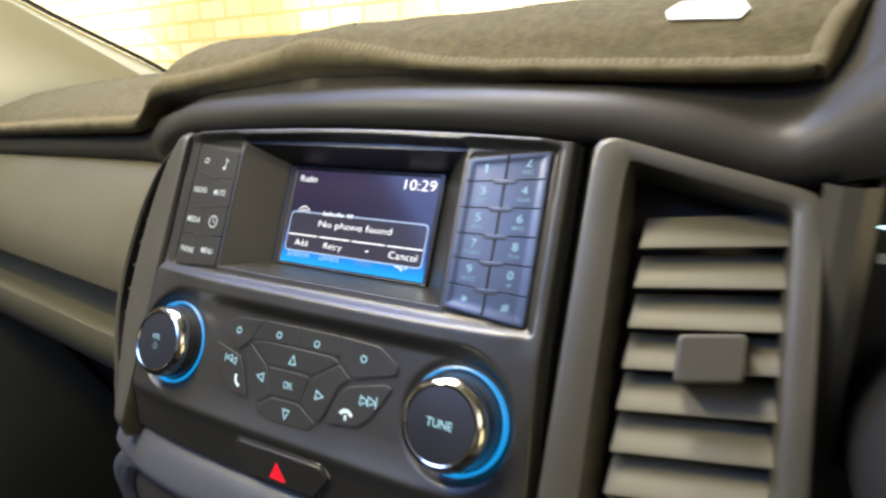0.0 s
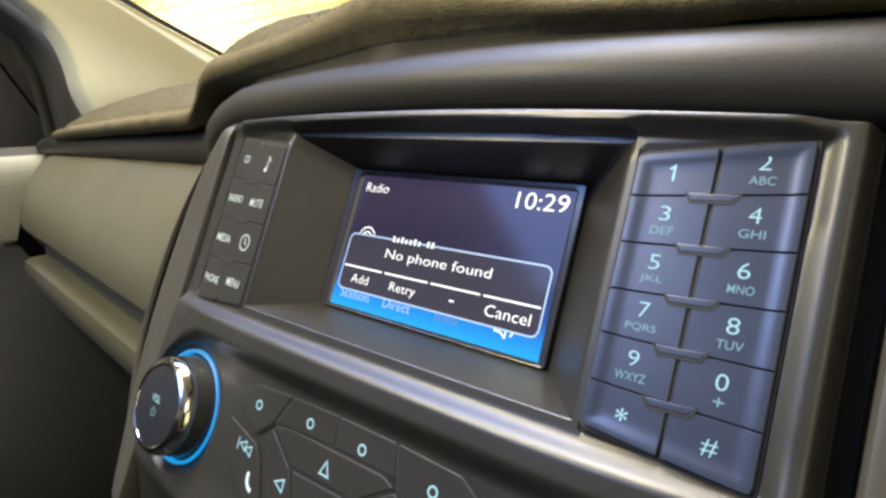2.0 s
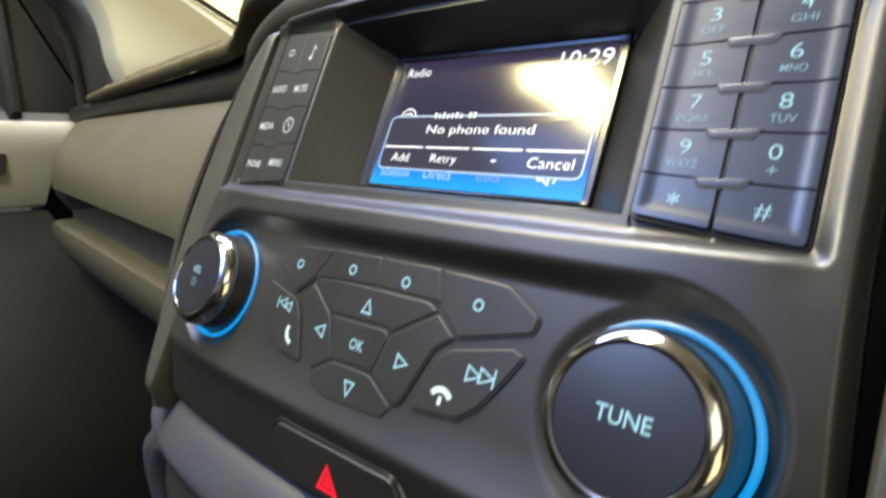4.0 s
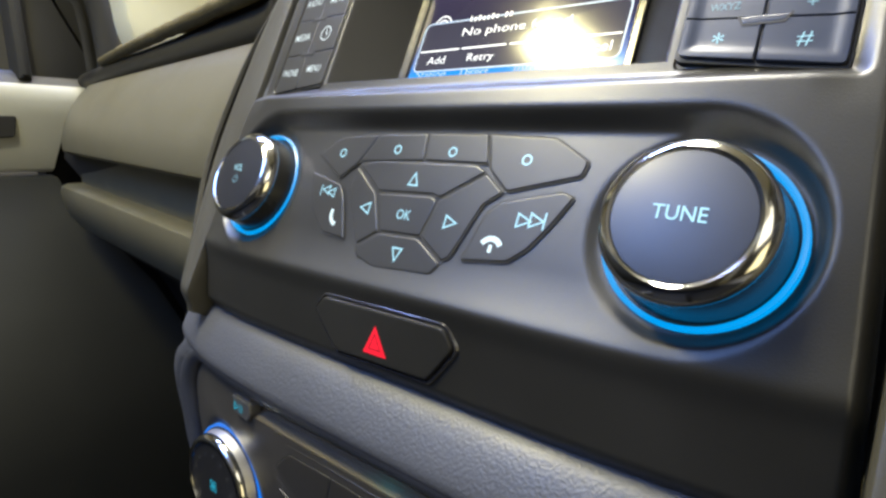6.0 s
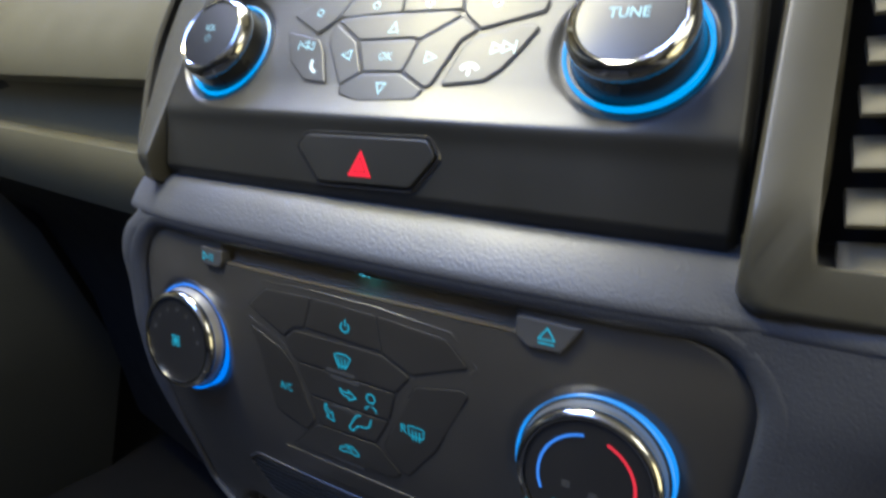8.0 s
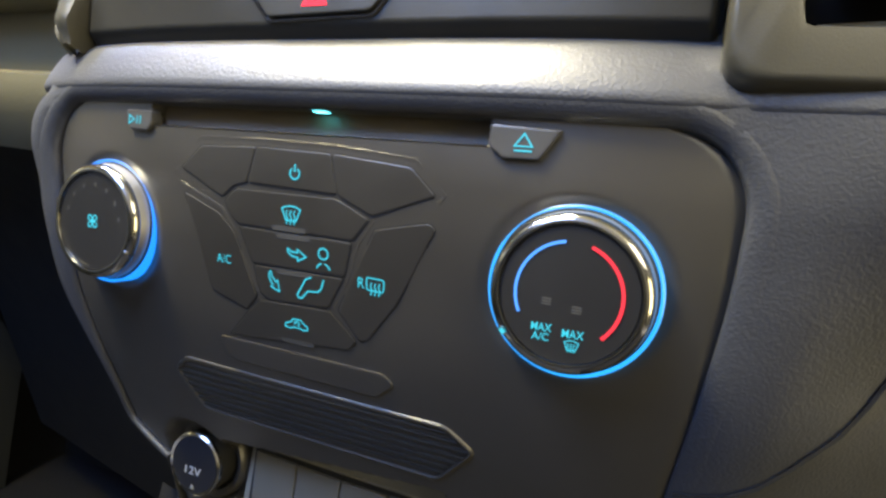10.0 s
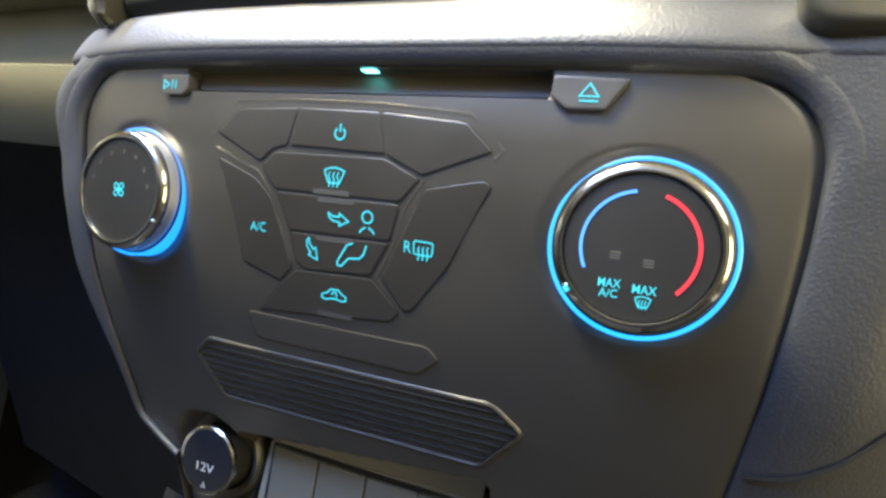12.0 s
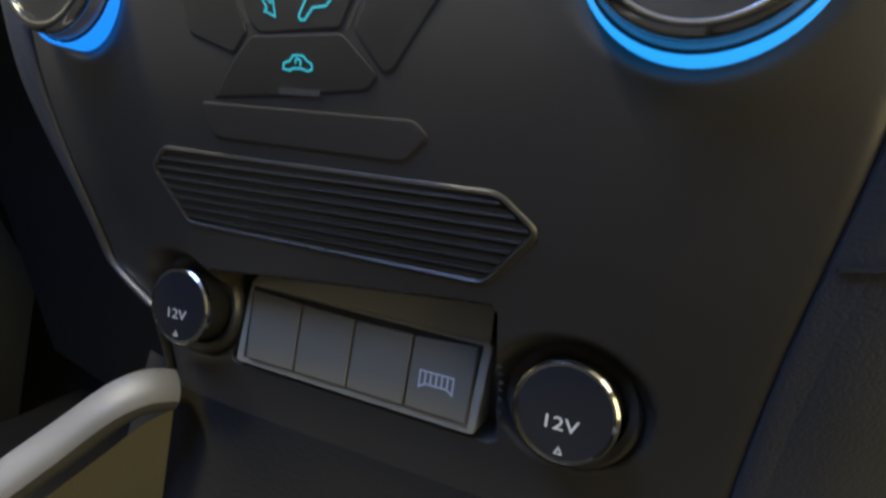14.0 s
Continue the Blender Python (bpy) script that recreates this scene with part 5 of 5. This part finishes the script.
# ---- cabin ----
def build_door():
    d = thing("passenger_door", "pale grey passenger door trim with a dark lower half", "door", (-0.7, -0.2, 0.55))
    def panel(name, sec, mat, end, label=""):
        rows = [[Vector((x, -1.2 + (y1 + 1.2) * i / 12, z)) for (x, z), y1 in zip(sec, end)] for i in range(13)]
        rows.append([p + Vector((-0.02, 0.004, 0)) for p in rows[-1]])
        return sheet(name, rows, mat, d, label)
    panel("sill", [(-0.76, 0.672), (-0.715, 0.672), (-0.70, 0.666), (-0.692, 0.656)], DARKTRIM, [0.09, 0.09, 0.092, 0.094], "dark window sill")
    panel("upper_trim", [(-0.692, 0.656), (-0.686, 0.648), (-0.684, 0.636), (-0.686, 0.618), (-0.690, 0.595), (-0.696, 0.570), (-0.702, 0.556), (-0.71, 0.552)], DOORP, [0.094, 0.090, 0.080, 0.066, 0.057, 0.0505, 0.048, 0.047], "pale grey upper trim")
    panel("lower_trim", [(-0.71, 0.549), (-0.70, 0.545), (-0.69, 0.50), (-0.66, 0.40), (-0.66, 0.2), (-0.70, 0.0)], DOORLOW, [0.047, 0.05, 0.07, 0.14, 0.24, 0.24], "dark grey-green lower trim")
    pad("lock_switch", [(-12, 591), (38, 594.5), (42, 619), (-12, 617)], lambda u, v, w: Vector((-0.687 + w / 1000, u / 1000 - 0.03, v / 1000)), -4, 2, 1.2, KEY_DARK, d, "dark lock switch", r=4)


DOORLOW = material("door_lower_trim", (0.022, 0.023, 0.019), 0.6, grain=0.3, grain_size=900)
DARKTRIM = material("dark_door_trim", (0.032, 0.031, 0.026), 0.6, grain=0.3, grain_size=900)
build_door()


def prism_x(name, poly, x0, x1, mat, parent, label="", r=0.01):
    """A slab over an outline in (y, z), from x0 to x1, with a rounded inner rim."""
    poly = ccw(rounded(ccw(poly), r, 5))
    s = 1 if x1 > x0 else -1
    rings = [(0, x0), (0, x1 - s * 0.006), (0.002, x1 - s * 0.0018), (0.006, x1)]
    n = len(poly)
    verts = [Vector((x, u, v)) for d, x in rings for u, v in (inset(poly, d) if d else poly)]
    faces = [(k * n + i, k * n + (i + 1) % n, (k + 1) * n + (i + 1) % n, (k + 1) * n + i) for k in range(3) for i in range(n)]
    faces.append(tuple(range(3 * n, 4 * n)))
    return link(name, verts, faces, mat, parent, label)


def build_pillar():
    p = thing("windscreen_pillar", "pale grey windscreen pillar trim", "pillar", (-0.64, 0.1, 0.8), kind="structure")
    poly = [(0.125, 0.69), (0.40, 0.69), (0.38, 0.73), (0.322, 0.760), (0.20, 0.8135), (0.154, 0.837), (-0.05, 0.945), (-0.35, 1.14), (-0.45, 1.2), (-0.47, 1.17), (-0.30, 1.06), (-0.05, 0.898), (0.0623, 0.824), (0.0916, 0.8006), (0.1035, 0.777), (0.109, 0.756), (0.112, 0.725)]
    prism_x("pillar_trim", poly, -0.645, -0.605, PILLAR, p, r=0.012)
    seal = [(0.38, 0.732), (0.322, 0.762), (0.20, 0.8155), (0.154, 0.839), (-0.05, 0.947), (-0.35, 1.142)]
    sweep("seal", [(-0.609, y + 0.001, z + 0.001) for y, z in seal], [(-0.006, -0.0012), (0.006, -0.0012), (0.006, 0.0016), (-0.006, 0.0016)], RUBBER, p, "black rubber seal")


build_pillar()


WINTRIM = material("window_frame_trim", (0.014, 0.0135, 0.011), 0.75, grain=0.2, grain_size=900)


def build_side_window():
    w = thing("side_window", "dark side window with a black frame", "window", (-0.71, 0.0, 0.75), kind="structure")
    line = [(0.122, 0.66), (0.120, 0.70), (0.117, 0.735), (0.113, 0.76), (0.105, 0.781), (0.091, 0.803), (0.062, 0.827), (-0.09, 0.93), (-0.25, 1.045)]
    for name, x, grow, size in (("frame", -0.690, 0.0, 0.012), ("inner_frame", -0.705, 0.022, 0.007)):
        path = [(x, y - grow * (0.9 if k < 5 else 0.4), z - grow * (0.15 if k < 4 else 0.8)) for k, (y, z) in enumerate(line)]
        ring = [(size * math.cos(radians(a)) * 1.3, size * math.sin(radians(a))) for a in range(0, 360, 30)]
        sweep(name, path, ring, WINTRIM, w, "rounded black window frame", ups=[(1, 0, 0)] * len(path))
    prism_x("mirror_triangle", [(0.118, 0.66), (0.114, 0.735), (0.103, 0.779), (0.062, 0.818), (0.03, 0.825), (0.02, 0.66)], -0.72, -0.70, WINTRIM, w, r=0.004)
    prism_x("division_bar", [(0.035, 0.66), (0.03, 0.80), (0.015, 0.81), (0.02, 0.66)], -0.72, -0.69, WINTRIM, w, r=0.003)
    verts = [Vector((-0.735, -1.2, 0.65)), Vector((-0.735, 0.14, 0.65)), Vector((-0.72, 0.0, 0.83)), Vector((-0.66, -0.35, 1.2)), Vector((-0.66, -1.2, 1.2))]
    pane = link("pane", verts, [(0, 1, 2, 3, 4)], GLASS, w, "dark glass", smooth=False)
    pane.visible_shadow = False


def glass_material(name, tint):
    m = bpy.data.materials.new(name)
    m.use_nodes = True
    n, l = m.node_tree.nodes, m.node_tree.links
    n.remove(n["Principled BSDF"])
    mix, facing, power = n.new("ShaderNodeMixShader"), n.new("ShaderNodeLayerWeight"), n.new("ShaderNodeMath")
    tr, gl = n.new("ShaderNodeBsdfTransparent"), n.new("ShaderNodeBsdfGlossy")
    tr.inputs[0].default_value = (*tint, 1)
    gl.inputs["Roughness"].default_value = 0.02
    power.operation, power.inputs[1].default_value = "POWER", 5.0
    l.new(facing.outputs["Facing"], power.inputs[0])
    l.new(power.outputs[0], mix.inputs[0])
    l.new(tr.outputs[0], mix.inputs[1])
    l.new(gl.outputs[0], mix.inputs[2])
    l.new(mix.outputs[0], n["Material Output"].inputs[0])
    return m


GLASS = glass_material("tinted_glass", (0.7, 0.71, 0.66))
CLEAR = glass_material("windscreen_glass", (0.9, 0.92, 0.88))
build_side_window()

ws = [Vector((-0.68, 0.47, 0.70)), Vector((0.78, 0.47, 0.70)), Vector((0.64, -0.36, 1.19)), Vector((-0.64, -0.36, 1.19))]
pane = link("windscreen", ws, [(0, 1, 2, 3)], CLEAR, None, smooth=False)
pane.visible_shadow = False
tagged(pane, "clear sloping windscreen glass", "windscreen", kind="structure")


def slab(name, lo, hi, mat, label, category, r=0.01):
    return tagged(box(name, lo, hi, mat, None, "", r), label, category, kind="structure")


LINING = material("roof_lining", (0.68, 0.67, 0.64), 0.9, grain=0.4, grain_size=700, spots=0.05)
slab("ceiling", (-0.74, -1.7, 1.2), (0.86, -0.34, 1.23), LINING, "pale grey cloth roof lining", "roof lining")
# added slab, blocks bright garage wall from showing behind the door end
slab("door_gap_blocker", (-0.765, 0.046, -0.02), (-0.722, 0.346, 0.655), DARK, "added black slab that keeps the gap behind the door dark", "wall", 0.004)
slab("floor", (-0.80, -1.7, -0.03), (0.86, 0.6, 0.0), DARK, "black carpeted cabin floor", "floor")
slab("wall_rear", (-0.74, -1.75, 0.0), (0.86, -1.7, 0.85), DARKTRIM, "dark rear cabin wall", "wall")
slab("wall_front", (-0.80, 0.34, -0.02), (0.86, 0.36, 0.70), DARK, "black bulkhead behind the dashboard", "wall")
# unseen slab added to keep the olive wall's reflection off the fascia
slab("side_reflection_block", (-0.79, -1.7, 0.0), (-0.745, -0.55, 1.2), DARKTRIM, "added unseen dark slab behind the passenger door, blocks reflections", "wall")
slab("wall_right", (2.4, -3, -1), (2.5, 2.4, 3.5), DARKTRIM, "dark garage wall beyond the open driver door", "wall")


def build_tunnel():
    c = thing("centre_console", "black centre console with a satin silver side bar", "console", (0, -0.2, 0.1))
    rows = []
    for i in range(31):
        y = 0.05 - 0.75 * i / 30
        top = 0.235 - 0.03 * smooth(-0.05, -0.3, y)
        rows.append([Vector((x, y, z)) for x, z in ((-0.135, 0.0), (-0.128, top - 0.02), (-0.118, top), (-0.085, top - 0.012), (0.0, top - 0.02), (0.085, top - 0.012), (0.118, top), (0.128, top - 0.02), (0.135, 0.0))])
    sheet("body", rows, DARK, c, "black moulded body")
    ts = [0, 0.1, 0.22, 0.36, 0.5, 0.64, 0.78, 1.0]
    px, pyy, pz = [-0.080, -0.088, -0.096, -0.110, -0.126, -0.142, -0.152, -0.155], [-0.012, -0.032, -0.048, -0.068, -0.093, -0.123, -0.17, -0.45], [0.284, 0.297, 0.2975, 0.280, 0.258, 0.235, 0.219, 0.21]
    path = [(curve_at(k / 60, ts, px), curve_at(k / 60, ts, pyy), curve_at(k / 60, ts, pz)) for k in range(7, 61)]
    sec = [(0.0115 * math.cos(radians(a)) * (1 + 0.12 * math.cos(radians(2 * a))), 0.0085 * math.sin(radians(a))) for a in range(0, 360, 20)]
    sweep("side_bar", path, sec, SILVER, c, "satin silver bar")
    sheet("side_panel", [[Vector((x + 0.012 - 0.004 * k, y + 0.004, z - 0.006 - 0.035 * k)) for k in range(6)] for x, y, z in path[4:]], GLOVE, c, "grey-brown side panel under the bar")


build_tunnel()

SEAM = [(129, 391), (135, 392), (142, 394), (151, 399.5), (159, 407), (170, 419), (176, 429), (181, 440), (190, 460)]


# seam between the console surround and the knee panel
def surround_place(x, z, w):
    inner = panel_half(min(z, 500.5))
    high = 1.2 + 2.8 * smooth(460, 507, z)
    turn = 1 - smooth(430, 498, z)
    steps = [0, 2.6, 9, 16, 24, 40, 70, 130]
    ws = [high - 1, high, high + 0.2, high - 0.6 * turn, high - 3.5 * turn, high - 14 * turn, high - 40 * turn, high - 100 * turn]
    d = float(np.interp(x - inner, steps, ws)) + w
    return Vector((x / 1000, on_h(min(x, 130), z, d).y, z / 1000))


seam = sweep("panel_seam", [surround_place(x, z, 0.3) for x, z in SEAM], [(-0.0009, -0.0006), (0.0009, -0.0006), (0.0009, 0.0006), (-0.0009, 0.0006)], GAP)
tagged(seam, "dark seam above the driver knee panel", "seam", kind="structure")


def build_cluster():
    c = thing("instrument_cluster", "dark instrument cluster edge with a cyan pointer", "instruments", (0.25, 0.02, 0.66))
    rows = [[Vector((x, y, z)) for x, y in ((0.206, -0.005), (0.211, -0.011), (0.217, -0.012), (0.2225, -0.008), (0.224, 0.02))] for z in (0.56, 0.60, 0.632, 0.66, 0.684)]
    sheet("surround", rows, VENTF, c, "grey olive surround")
    sheet("dial_back", [[Vector((x, 0.02, z)) for x in (0.22, 0.30, 0.42)] for z in (0.56, 0.64, 0.70)], GAP, c, "black dial")
    on = lambda u, v, w: Vector((u / 1000, 0.005 - w / 1000, v / 1000))
    patch("pointer", [(224, 668), (234, 669.6), (234, 666.2)], on, 0, CYANHOT, c, "glowing cyan pointer")
    patch("mark", [(224, 690), (230, 694), (230, 689)], on, 0, PRINT, c)
    patch("mark", [(226.5, 654.8), (230, 654.8), (230, 658.5), (226.5, 658.5)], on, 0, PRINT, c)
    lathe("column_shroud", [(0.001, 0.06), (0.03, 0.058), (0.043, 0.05), (0.047, 0.03), (0.047, -0.06)], pose(0.272, -0.02, 0.592, 80, 0, 0), DARK, c, "black steering column shroud")


build_cluster()

# wall ahead of the vehicle; its strong warm light is its own glow
def garage_wall():
    m = bpy.data.materials.new("glowing_block_wall")
    m.use_nodes = True
    n, l = m.node_tree.nodes, m.node_tree.links
    p = n["Principled BSDF"]
    tc, br = n.new("ShaderNodeTexCoord"), n.new("ShaderNodeTexBrick")
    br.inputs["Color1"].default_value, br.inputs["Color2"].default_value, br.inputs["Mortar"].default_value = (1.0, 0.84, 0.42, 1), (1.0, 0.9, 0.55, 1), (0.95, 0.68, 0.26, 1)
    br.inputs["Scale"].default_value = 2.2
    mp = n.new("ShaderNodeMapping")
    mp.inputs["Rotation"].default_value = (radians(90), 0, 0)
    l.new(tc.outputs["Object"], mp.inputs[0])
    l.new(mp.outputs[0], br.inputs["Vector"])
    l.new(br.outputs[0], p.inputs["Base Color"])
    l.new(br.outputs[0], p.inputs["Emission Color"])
    # patches of stronger light, put into the glow by noise
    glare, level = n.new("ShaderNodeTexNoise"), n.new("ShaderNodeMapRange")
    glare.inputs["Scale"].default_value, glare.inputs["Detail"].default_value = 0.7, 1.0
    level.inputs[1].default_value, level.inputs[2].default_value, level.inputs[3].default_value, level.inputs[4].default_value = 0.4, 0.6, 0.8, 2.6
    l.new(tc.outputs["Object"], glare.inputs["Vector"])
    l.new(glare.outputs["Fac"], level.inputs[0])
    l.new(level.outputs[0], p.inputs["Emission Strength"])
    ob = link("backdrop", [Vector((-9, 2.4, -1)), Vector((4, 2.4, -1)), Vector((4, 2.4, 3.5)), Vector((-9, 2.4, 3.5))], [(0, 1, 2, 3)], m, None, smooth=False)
    tagged(ob, "pale block garage wall, its strong warm light put in as glow", "wall", kind="structure")


garage_wall()
CONCRETE = material("garage_concrete", (0.3, 0.29, 0.26), 0.85, grain=0.4, grain_size=80, spots=0.25)
slab("ground", (-9.0, -3.6, -0.75), (4.0, 2.6, -0.65), CONCRETE, "grey concrete garage floor", "floor")
slab("ceiling_garage", (-3.2, -3.5, 3.4), (2.5, 2.5, 3.5), CONCRETE, "grey concrete garage ceiling", "ceiling")
slab("wall_garage_rear", (-3.2, -3.5, -0.65), (2.5, -3.4, 3.4), CONCRETE, "grey garage wall behind the vehicle", "wall")
OLIVE = material("olive_wall_paint", (0.3, 0.27, 0.18), 0.8, grain=0.3, grain_size=60)
slab("side_wall_garage", (-3.2, -3, -1), (-3.1, 0.35, 3.5), OLIVE, "olive garage wall beside the vehicle", "wall")
# dark slab added in place of lit wall, keeps the side window view dark
slab("side_wall_dark_slab", (-3.25, 0.35, -1), (-3.12, 1.25, 3.5), DARKTRIM, "added dark slab beyond the side window", "shutter")
